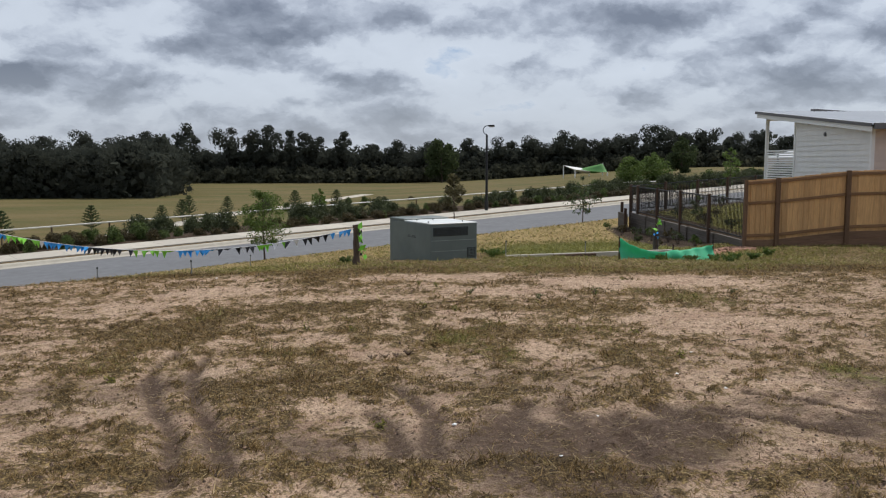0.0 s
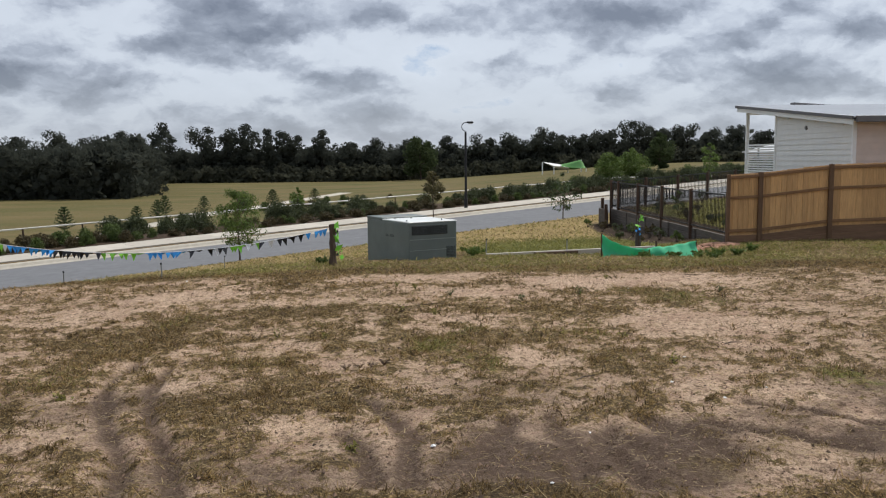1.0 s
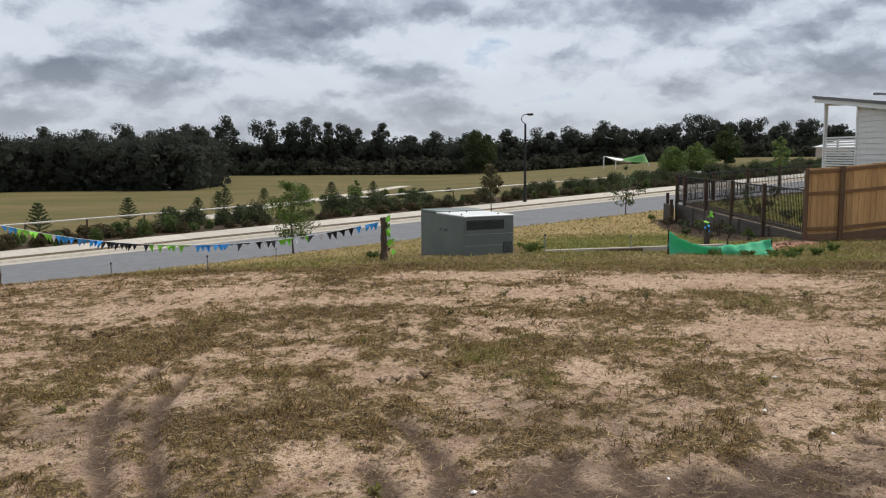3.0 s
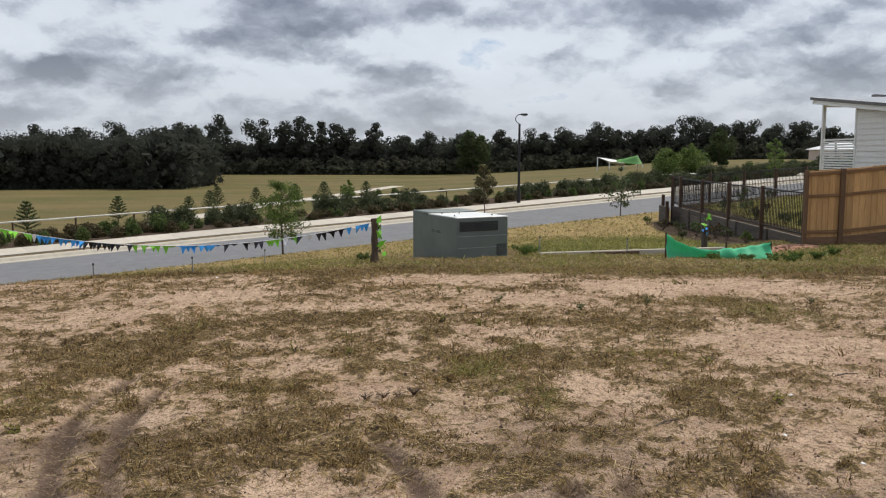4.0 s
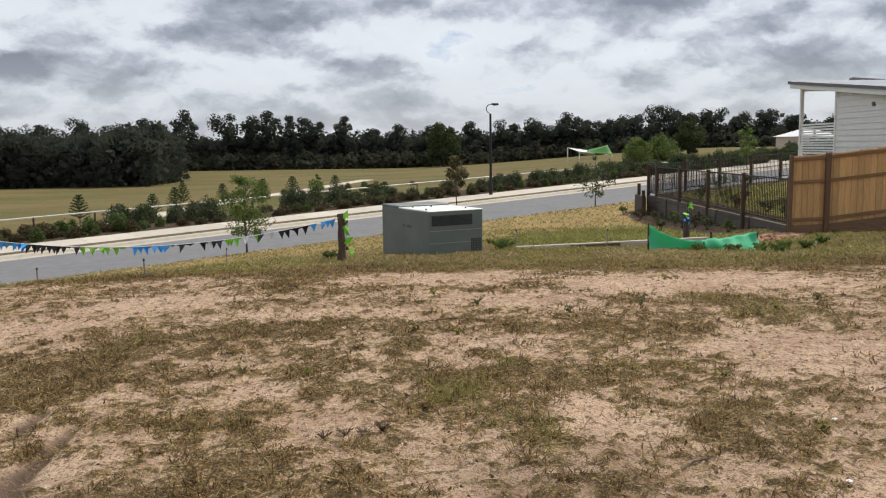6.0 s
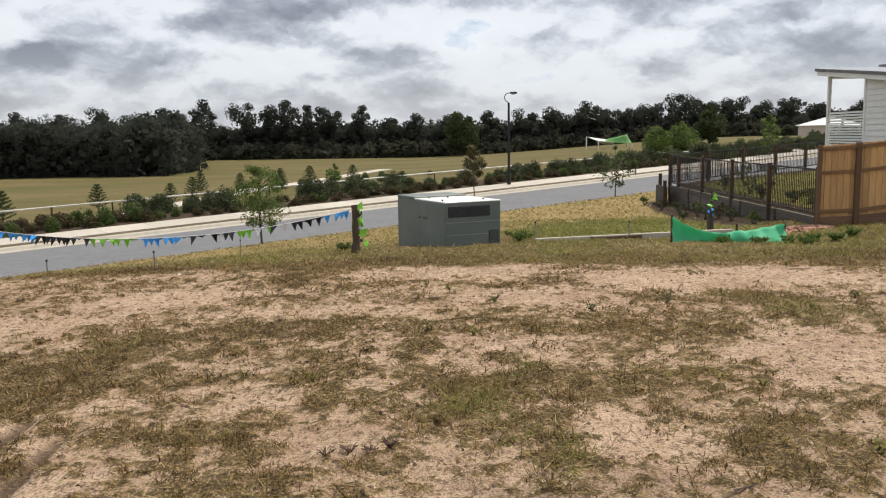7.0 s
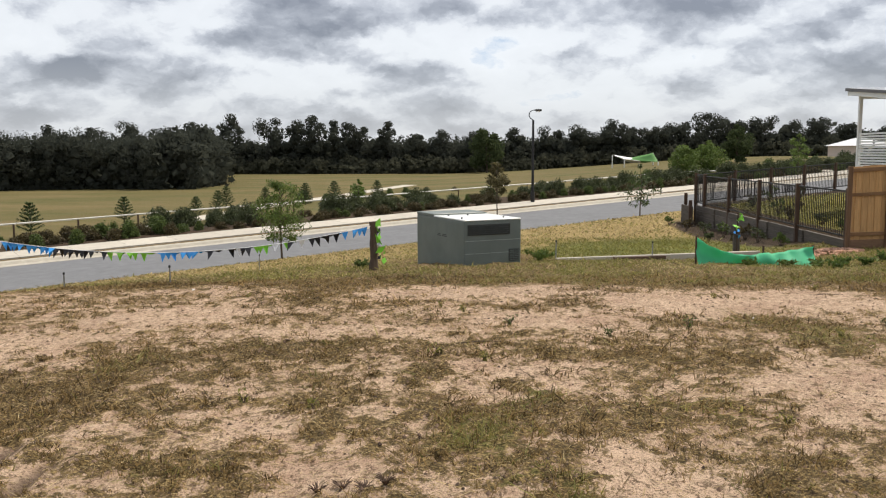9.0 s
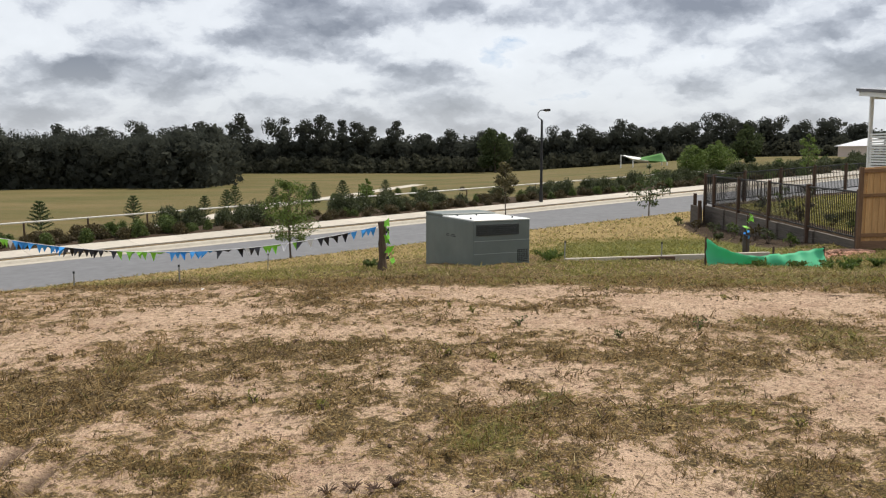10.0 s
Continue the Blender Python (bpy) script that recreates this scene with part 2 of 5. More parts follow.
M_GROUND = ground_material()
M_ASPHALT = simple("asphalt", (0.155, 0.158, 0.165), 0.85, vary=0.12, scale=3.0, bump=0.3)
M_CONC = simple("concrete", (0.49, 0.45, 0.38), 0.85, vary=0.12, scale=4.0, bump=0.2, random=0.10)
M_KERB = simple("kerb_concrete", (0.42, 0.385, 0.32), 0.85, vary=0.15, scale=4.0, bump=0.2, random=0.08)
# lighter tone of the cabinet enamel for the seams
M_BOXSEAM = simple("pale_enamel_seam", (0.30, 0.33, 0.31), 0.5, vary=0.1)
M_BOX = simple("grey_green_enamel", (0.135, 0.160, 0.145), 0.42, vary=0.10, scale=2.2, bump=0.05)
# lid enamel with the glare of the sun put into its colour
M_BOXTOP_SUNLIT = simple("sunlit_enamel_lid", (0.72, 0.74, 0.72), 0.38, vary=0.08, scale=2.0, bump=0.04)
M_DARK = simple("dark_grille_paint", (0.035, 0.04, 0.038), 0.6, vary=0.2)
M_PLANK = simple("fresh_pine_paling", (0.54, 0.32, 0.135), 0.75, vary=0.20, scale=5.0, stretch=(6, 6, 0.6), random=0.22, bump=0.3)
M_PLINTH = simple("weathered_plinth_board", (0.20, 0.115, 0.065), 0.8, vary=0.25, scale=4.0, stretch=(0.6, 6, 6), random=0.15, bump=0.3)
M_FENCEPOST = simple("brown_fence_post", (0.15, 0.085, 0.045), 0.78, vary=0.25, scale=6.0, stretch=(5, 5, 0.5), bump=0.3, random=0.12)
M_RAILWOOD = simple("treated_pine_rail", (0.22, 0.12, 0.055), 0.78, vary=0.2, scale=4.0, stretch=(0.6, 6, 6), bump=0.3)
M_POSTBROWN = simple("dark_brown_post", (0.085, 0.05, 0.032), 0.75, vary=0.3, scale=6.0, stretch=(5, 5, 0.5), bump=0.3, random=0.15)
M_SLEEPER = simple("grey_timber_sleeper", (0.115, 0.098, 0.082), 0.85, vary=0.3, scale=4.0, stretch=(5, 0.5, 5), bump=0.35, random=0.2)
M_BLACK = simple("black_powder_coat", (0.012, 0.012, 0.013), 0.45, vary=0.2, bump=0.03)
M_WHITE = simple("white_weatherboard_paint", (0.74, 0.73, 0.70), 0.55, vary=0.05, scale=3.0, bump=0.05, random=0.03)
M_CREAM = simple("pink_lit_cream_cladding", (0.62, 0.52, 0.45), 0.6, vary=0.06, scale=3.0, bump=0.05, random=0.03)
M_TRIM = simple("white_gloss_trim", (0.80, 0.80, 0.78), 0.4, vary=0.04, bump=0.03)
M_ROOF = simple("pale_steel_roofing", (0.72, 0.73, 0.74), 0.4, 0.0, vary=0.05, scale=2.0, bump=0.03)
M_FASCIA = simple("dark_grey_fascia", (0.13, 0.125, 0.125), 0.5, vary=0.12, bump=0.05)
M_SOFFIT = simple("cream_soffit", (0.62, 0.56, 0.44), 0.7, vary=0.05, bump=0.05)
M_NET = leaf_material("green_plastic_mesh", (0.11, 0.60, 0.32), (0.22, 0.76, 0.48), 0.4)
M_BOLLARD = simple("weathered_hardwood", (0.085, 0.058, 0.04), 0.85, vary=0.35, scale=7.0, stretch=(5, 5, 0.6), bump=0.5)
M_STEEL = simple("galvanised_steel", (0.28, 0.29, 0.29), 0.5, 0.7, vary=0.15, bump=0.05)
M_RAIL = simple("pale_galvanised_rail", (0.62, 0.60, 0.56), 0.5, 0.0, vary=0.08, bump=0.05)
# darker bark, the shade inside the woods put into its colour
M_BARKSHADE = simple("shaded_bark", (0.03, 0.026, 0.022), 0.95, vary=0.3, bump=0.0)
M_BARK = simple("grey_brown_bark", (0.10, 0.075, 0.055), 0.9, vary=0.35, scale=9.0, stretch=(4, 4, 0.8), bump=0.6)
M_FOREST = leaf_material("forest_foliage", (0.060, 0.066, 0.054), (0.078, 0.084, 0.066), 0.45, 0.95, 0.02)
M_LEAF = leaf_material("garden_foliage", (0.05, 0.075, 0.022), (0.16, 0.21, 0.06), 0.4)
M_PINE = leaf_material("pine_foliage", (0.035, 0.055, 0.022), (0.115, 0.155, 0.055), 0.35)
M_SHRUB = leaf_material("shrub_foliage", (0.038, 0.048, 0.022), (0.125, 0.145, 0.068), 0.4)
M_SHRUB2 = leaf_material("bronze_shrub_foliage", (0.042, 0.036, 0.018), (0.135, 0.105, 0.045), 0.35)
M_OLIVE = leaf_material("olive_undergrowth", (0.075, 0.080, 0.060), (0.110, 0.112, 0.078), 0.5, 0.95, 0.02)
M_TREE = leaf_material("bright_feathery_foliage", (0.055, 0.088, 0.02), (0.19, 0.26, 0.065), 0.45)
M_BRONZE = leaf_material("bronze_tree_foliage", (0.07, 0.065, 0.03), (0.20, 0.17, 0.08), 0.45)
M_DULL = leaf_material("dull_green_foliage", (0.05, 0.068, 0.03), (0.095, 0.12, 0.052), 0.4, 0.8, 0.1)
M_ROUND = leaf_material("bright_round_foliage", (0.075, 0.115, 0.026), (0.20, 0.27, 0.075), 0.4)
M_STRAW = leaf_material("dry_grass_blades", (0.15, 0.105, 0.045), (0.72, 0.57, 0.30), 0.5)
M_BLADE = leaf_material("green_grass_blades", (0.115, 0.120, 0.028), (0.42, 0.375, 0.115), 0.5)
FLAG = {n: simple(n + "_bunting_plastic", c, 0.4, vary=0.1, bump=0.1) for n, c in (("blue", (0.05, 0.33, 0.80)), ("black", (0.015, 0.015, 0.018)), ("green", (0.28, 0.72, 0.07)), ("white", (0.75, 0.75, 0.75)))}


# ---- mesh helpers ----
def mesh_ob(name, bm, material, parent=None, label="", category="", group="", kind="", smooth=False):
    me = bpy.data.meshes.new(name)
    bm.normal_update()
    bm.to_mesh(me)
    bm.free()
    for m in material if isinstance(material, (list, tuple)) else [material]:
        me.materials.append(m)
    if smooth:
        me.shade_smooth()
    ob = new(name, me)
    ob.parent = parent
    return tagged(ob, label, category, group, kind)


def part(name, bm, material, parent, label="", smooth=False):
    return mesh_ob(name, bm, material, parent, label, smooth=smooth)


def share(name, mesh, parent, m):
    """One more piece on a mesh that others use too."""
    ob = new(name, mesh)
    ob.parent = parent
    ob.matrix_basis = m
    return ob


def thing(name, m, label, category, group="", kind=""):
    ob = new(name)
    ob.matrix_basis = m
    ob.empty_display_size = 0.2
    return tagged(ob, label, category, group, kind)


def add_box(bm, x0, y0, z0, x1, y1, z1, bevel=0.0):
    """A box between two corners, with rounded edges where bevel is given."""
    made = bmesh.ops.create_cube(bm, size=1.0)["verts"]
    for v in made:
        v.co = Vector(((x0 + x1) / 2 + v.co.x * (x1 - x0), (y0 + y1) / 2 + v.co.y * (y1 - y0), (z0 + z1) / 2 + v.co.z * (z1 - z0)))
    if bevel:
        edges = list({e for v in made for e in v.link_edges})
        bmesh.ops.bevel(bm, geom=edges, offset=bevel, segments=1, affect="EDGES", profile=0.5)
    return bm


def box_bm(*a, bevel=0.0):
    return add_box(bmesh.new(), *a, bevel=bevel)


def add_tube(bm, points, radii, sides=8):
    """A tapered tube along points."""
    pts = [Vector(p) for p in points]
    radii = radii if isinstance(radii, (list, tuple)) else [radii] * len(pts)
    rings = []
    for i, p in enumerate(pts):
        d = (pts[min(i + 1, len(pts) - 1)] - pts[max(i - 1, 0)]).normalized()
        u = d.orthogonal().normalized() if not rings else (last_u - d * last_u.dot(d)).normalized()
        last_u = u
        w = d.cross(u)
        rings.append([bm.verts.new(p + float(radii[i]) * (math.cos(2 * math.pi * k / sides) * u + math.sin(2 * math.pi * k / sides) * w)) for k in range(sides)])
    for a, b in zip(rings, rings[1:]):
        for k in range(sides):
            bm.faces.new((a[k], a[(k + 1) % sides], b[(k + 1) % sides], b[k]))
    bm.faces.new(rings[0][::-1])
    bm.faces.new(rings[-1])
    return bm


def tube_bm(points, radii, sides=8):
    return add_tube(bmesh.new(), points, radii, sides)


def quads_mesh(name, corners, material, parent=None, smooth=False, **tags):
    """A mesh of loose quads from an array (n, 4, 3)."""
    n = len(corners)
    me = bpy.data.meshes.new(name)
    me.vertices.add(4 * n)
    me.vertices.foreach_set("co", np.ascontiguousarray(corners, np.float32).ravel())
    me.loops.add(4 * n)
    me.loops.foreach_set("vertex_index", np.arange(4 * n, dtype=np.int32))
    me.polygons.add(n)
    me.polygons.foreach_set("loop_start", np.arange(0, 4 * n, 4, dtype=np.int32))
    me.update(calc_edges=True)
    me.materials.append(material)
    ob = new(name, me)
    ob.parent = parent
    return tagged(ob, **tags)


def leaf_quads(rng, centres, size, aspect=0.55, up=0.0, jitter=0.4):
    """Leaf-like quads, one at each centre, turned at random (up: how far they hang upright)."""
    n = len(centres)
    d = rng.normal(size=(n, 3))
    d[:, 2] += up
    d /= np.linalg.norm(d, axis=1, keepdims=True)
    e = np.cross(d, rng.normal(size=(n, 3)))
    e /= np.linalg.norm(e, axis=1, keepdims=True)
    s = (np.asarray(size) * (1 + jitter * (rng.random(n) * 2 - 1)))[:, None]
    a, b = d * s * 0.5, e * s * 0.5 * aspect
    return np.stack([centres - a, centres + b * 1.0 - a * 0.1, centres + a, centres - b * 1.0 - a * 0.1], axis=1)


def crown_points(rng, n, clumps, radius):
    """Points scattered in lumps: clumps is (k, 3), radius (k,) ; denser towards each lump's skin."""
    idx = rng.integers(0, len(clumps), n)
    d = rng.normal(size=(n, 3))
    d /= np.linalg.norm(d, axis=1, keepdims=True)
    r = rng.random(n) ** 0.45
    return clumps[idx] + d * (radius[idx] * r)[:, None] * np.array([1, 1, 0.8])


# ---- the lie of the land ----
ROAD_O, ROAD_A, ROAD_B = (-8.6, 39.5), (0.8, 0.6), (-0.6, 0.8)   # a point of the far kerb, along, across
ROAD_W = 7.0


def road_sb(x, y):
    dx, dy = x - ROAD_O[0], y - ROAD_O[1]
    return dx * ROAD_A[0] + dy * ROAD_A[1], dx * ROAD_B[0] + dy * ROAD_B[1]


def road_xy(s, b):
    return ROAD_O[0] + s * ROAD_A[0] + b * ROAD_B[0], ROAD_O[1] + s * ROAD_A[1] + b * ROAD_B[1]


def road_z(s):
    """Height of the road's crown line: a steady climb that flattens far off."""
    s = np.asarray(s, float)
    return np.where(s > 60, 0.07 + 0.012 * np.minimum(s - 60, 120), np.where(s < -25, -3.2875 + 0.012 * np.maximum(s + 25, -80), -2.3 + 0.0395 * s))


def step(x, a, b):
    t = np.clip((np.asarray(x, float) - a) / (b - a), 0, 1)
    return t * t * (3 - 2 * t)


def wave(x, y, f, seed):
    """Cheap smooth unevenness."""
    return (np.sin(x * f + seed) * np.cos(y * f * 0.83 + seed * 2.1) + np.sin((x + y) * f * 0.61 + seed * 3.3) + 0.6 * np.sin((x - 1.7 * y) * f * 1.37 + seed * 1.1)) / 2.6


YARD_X, YARD_Y0 = 8.95, 24.1


def yard_mask(x, y):
    s, b = road_sb(x, y)
    return (x > YARD_X) & (y > YARD_Y0) & (b < -11.4)


def ground_z(x, y):
    x, y = np.asarray(x, float), np.asarray(y, float)
    s, b = road_sb(x, y)
    lot = 0.02 - 0.05 * np.clip(y, -40, 60) - 0.03 * np.clip(-x - 0.5, 0, 40) + 0.012 * np.clip(x - 4, 0, 40) - 0.05 * step(x, 3, 8) * step(y, 19, 22)
    lot = lot + 0.05 * step(y, 9, 12) * (1 - step(y, 14, 18)) + 0.025 * wave(x, y, 0.9, 0.4)
    lot = lot + 0.20 * step(x, 6.8, 9.3) * step(y, 19, 23.3)
    lot = lot - 0.24 * np.exp(-(((x + 2.1) / 1.1) ** 2 + ((y - 23.5) / 1.3) ** 2))
    lot = np.where(y < 0, lot * 0.6, lot)
    rz = road_z(s)
    near = step(b, -18.5, -7.6)
    z = lot * (1 - near) + (rz + 0.12 + 0.26 * (1 - step(b, -8.8, -7.55))) * near
    z = np.where(yard_mask(x, y), np.maximum(-0.80 + 0.035 * np.clip(x - 9, 0, 30), z * 0 - 0.8), z)
    # bank and flat beyond the road
    flat = -5.0 + 4.9 * step(x - 0.12 * (y - 100), -35, 70) + 0.35 * wave(x, y, 0.018, 1.7)
    drop = step(b, 4.5, 30.0)
    far = (rz + 0.10) * (1 - drop) + flat * drop
    z = np.where(b > 0, far, z)
    under = (b > -ROAD_W + 0.1) & (b < 0.2)
    z = np.where(under, rz - 0.25, z)
    hills = step(y, 260, 600)
    return z + hills * 3.0


def axis(lo, hi, dense):
    """Grid lines: dense is a list of (from, to, spacing); outside they grow steadily."""
    out = [dense[0][0]]
    for a, b, d in dense:
        n = max(1, round((b - a) / d))
        out += list(np.linspace(a, b, n + 1)[1:])
    d = dense[-1][2]
    while out[-1] < hi:
        d *= 1.16
        out.append(out[-1] + d)
    d = dense[0][2]
    first = [out[0]]
    while first[-1] > lo:
        d *= 1.16
        first.append(first[-1] - d)
    return np.array(first[:0:-1] + out)


_lattice = np.random.default_rng(12).random((6, 256, 256))


def fbm(x, y, f, octaves=4, seed=0, gain=0.55):
    """Fractal unevenness, about -1 to 1."""
    out, amp, total = 0.0, 1.0, 0.0
    for o in range(octaves):
        u, v = x * f + 17.3 * seed + 5.1 * o, y * f + 9.7 * seed + 3.3 * o
        i, j = np.floor(u).astype(int), np.floor(v).astype(int)
        a, b = u - i, v - j
        a, b = a * a * (3 - 2 * a), b * b * (3 - 2 * b)
        t = _lattice[(seed + o) % 6]
        g = lambda p, q: t[p % 256, q % 256]
        out = out + amp * ((g(i, j) * (1 - a) + g(i + 1, j) * a) * (1 - b) + (g(i, j + 1) * (1 - a) + g(i + 1, j + 1) * a) * b)
        total += amp
        amp, f = amp * gain, f * 2.07
    return (out / total - 0.5) * 3.0


# patches of the lot: x, y, half width, half length, strength
BARE_FAR = [
    (0.14, 17.0, 1.6, 1.6, 0.5), (-1.36, 12.75, 0.92, 0.5, 0.5), (-3.56, 13.9, 1.05, 1.05, 0.5), (-4.6, 12.35, 0.75, 0.75, 0.5), (0.97, 13.4, 0.76, 0.62, 0.45), (2.8, 15.0, 1.15, 1.2, 0.5),
    (4.67, 15.8, 0.85, 1.0, 0.5), (2.9, 10.55, 0.6, 0.7, 0.5), (0.57, 10.95, 0.57, 0.4, 0.4), (-1.4, 9.25, 0.24, 0.2, 0.65), (-0.65, 8.5, 0.34, 0.35, 0.5), (0.95, 8.48, 0.27, 0.36, 0.6),
    (0.58, 8.98, 0.1, 0.23, 0.5), (-2.36, 9.3, 0.24, 0.3, 0.4), (-4.4, 9.55, 0.36, 0.25, 0.6), (1.35, 8.26, 0.17, 0.16, 0.4), (-0.12, 10.2, 0.3, 0.22, 0.4), (3.6, 10.0, 0.77, 0.4, 0.5)]
BARE_NEAR = [
    (-2.95, 8.7, 0.28, 0.26, 0.5), (-2.05, 7.8, 0.19, 0.3, 0.35), (-2.54, 6.4, 0.24, 0.15, 0.4), (-2.57, 6.03, 0.15, 0.15, 0.5), (-1.97, 6.08, 0.23, 0.16, 0.4), (-0.69, 5.9, 0.29, 0.33, 0.35),
    (-0.21, 5.72, 0.14, 0.36, 0.45), (0.34, 5.16, 0.15, 0.12, 0.4), (1.0, 5.87, 0.18, 0.29, 0.6), (1.28, 5.7, 0.14, 0.22, 0.45), (2.17, 7.15, 0.28, 0.3, 0.5), (2.89, 6.93, 0.25, 0.18, 0.4),
    (1.84, 5.1, 0.15, 0.16, 0.4), (2.25, 5.16, 0.24, 0.16, 0.3), (3.15, 8.82, 0.5, 0.26, 0.4), (-0.69, 8.19, 0.22, 0.2, 0.3)]
DAMP = [(2.6, 6.0, 0.8, 0.55, 0.7), (0.94, 5.3, 0.75, 0.35, 0.7), (0.49, 5.75, 0.36, 0.42, 0.6), (-2.45, 7.2, 0.7, 0.5, 0.5), (-0.62, 5.35, 0.45, 0.3, 0.45), (3.6, 6.8, 0.7, 0.6, 0.5), (-0.5, 8.1, 0.3, 0.2, 0.3), (1.7, 5.7, 0.5, 0.4, 0.5)]
# tufted patches: x, y, half width, half length, how green
TUFTS_FAR = [
    (0.07, 8.97, 0.43, 0.7, 0.55), (0.54, 9.93, 0.16, 0.3, 0.5), (1.6, 11.5, 0.46, 0.5, 0.2), (2.46, 11.55, 0.34, 0.7, 0.2), (3.63, 12.45, 0.6, 1.0, 0.3), (-1.05, 11.9, 0.36, 0.43, 0.1),
    (-1.26, 10.5, 0.3, 0.39, 0.35), (-0.31, 10.5, 0.2, 0.3, 0.2), (-3.04, 11.3, 0.32, 0.43, 0.35), (-3.3, 10.5, 0.7, 0.7, 0.1), (1.85, 9.65, 0.5, 0.45, 0.2), (1.08, 9.57, 0.41, 0.3, 0.1),
    (0.56, 11.6, 0.55, 0.26, 0.05), (-1.06, 17.6, 0.3, 0.9, 0.15), (1.45, 15.4, 0.32, 0.7, 0.15), (-2.1, 11.7, 0.73, 0.5, 0.05), (-2.25, 16.5, 0.55, 1.2, 0.2), (3.2, 13.4, 1.1, 0.5, 0.1)]
TUFTS_NEAR = [
    (-1.5, 8.45, 0.4, 0.3, 0.3), (1.87, 8.4, 0.4, 0.35, 0.2), (-3.28, 8.1, 0.5, 0.6, 0.35), (0.51, 7.75, 0.18, 0.32, 0.5), (0.82, 7.14, 0.15, 0.2, 0.4), (1.81, 7.9, 0.48, 0.4, 0.25), (3.41, 7.3, 0.3, 0.45, 0.5),
    (-1.49, 6.95, 0.52, 0.6, 0.0), (-0.74, 7.05, 0.39, 0.4, 0.05), (0.37, 6.42, 0.39, 0.22, 0.0), (1.37, 6.5, 0.31, 0.25, 0.0), (1.68, 5.83, 0.21, 0.16, 0.05), (1.71, 5.38, 0.35, 0.14, 0.05),
    (-0.5, 5.4, 0.26, 0.12, 0.0), (-3.0, 9.55, 0.77, 0.6, 0.1), (-0.2, 4.75, 2.6, 0.2, 0.0), (-0.42, 5.68, 0.08, 0.08, 0.3), (0.62, 8.1, 0.14, 0.22, 0.5), (7.8, 22.3, 1.0, 0.5, 0.6)]
# wheel ruts: strokes on the plan
RUTS = [((-2.79, 8.99), (-2.79, 8.24), (-2.61, 7.52), (-2.25, 6.59), (-1.84, 5.75), (-1.5, 4.6)), ((-2.41, 8.66), (-2.27, 7.66), (-1.98, 6.7), (-1.61, 5.83), (-1.2, 4.7)), ((-0.59, 7.3), (-0.25, 6.49), (-0.13, 5.9), (-0.1, 5.0)),
        ((-0.57, 6.16), (-0.4, 5.74), (-0.3, 5.11)), ((0.56, 6.26), (0.3, 5.46)), ((0.83, 6.36), (0.85, 5.65), (0.85, 5.16)), ((1.21, 6.11), (0.96, 5.43)), ((1.54, 6.29), (1.68, 5.77)), ((1.08, 5.48), (1.13, 5.0)),
        ((1.45, 6.31), (1.59, 5.81), (1.75, 5.45)), ((1.85, 6.21), (2.13, 5.88), (2.6, 5.6)), ((1.19, 5.79), (1.28, 5.46)), ((-0.2, 6.43), (-0.04, 5.85)), ((2.3, 6.6), (3.0, 6.1))]


def rut_mask(x, y):
    out = np.zeros_like(x)
    for (ax, ay), (bx, by) in (seg for line in RUTS for seg in zip(line, line[1:])):
        dx, dy = bx - ax, by - ay
        t = np.clip(((x - ax) * dx + (y - ay) * dy) / (dx * dx + dy * dy), 0, 1)
        d = np.hypot(x - ax - t * dx, y - ay - t * dy)
        out = np.maximum(out, np.exp(-(d / 0.065) ** 2))
    return out * np.clip(1.0 + 0.5 * fbm(x, y, 3.0, 3, 2), 0.3, 1)


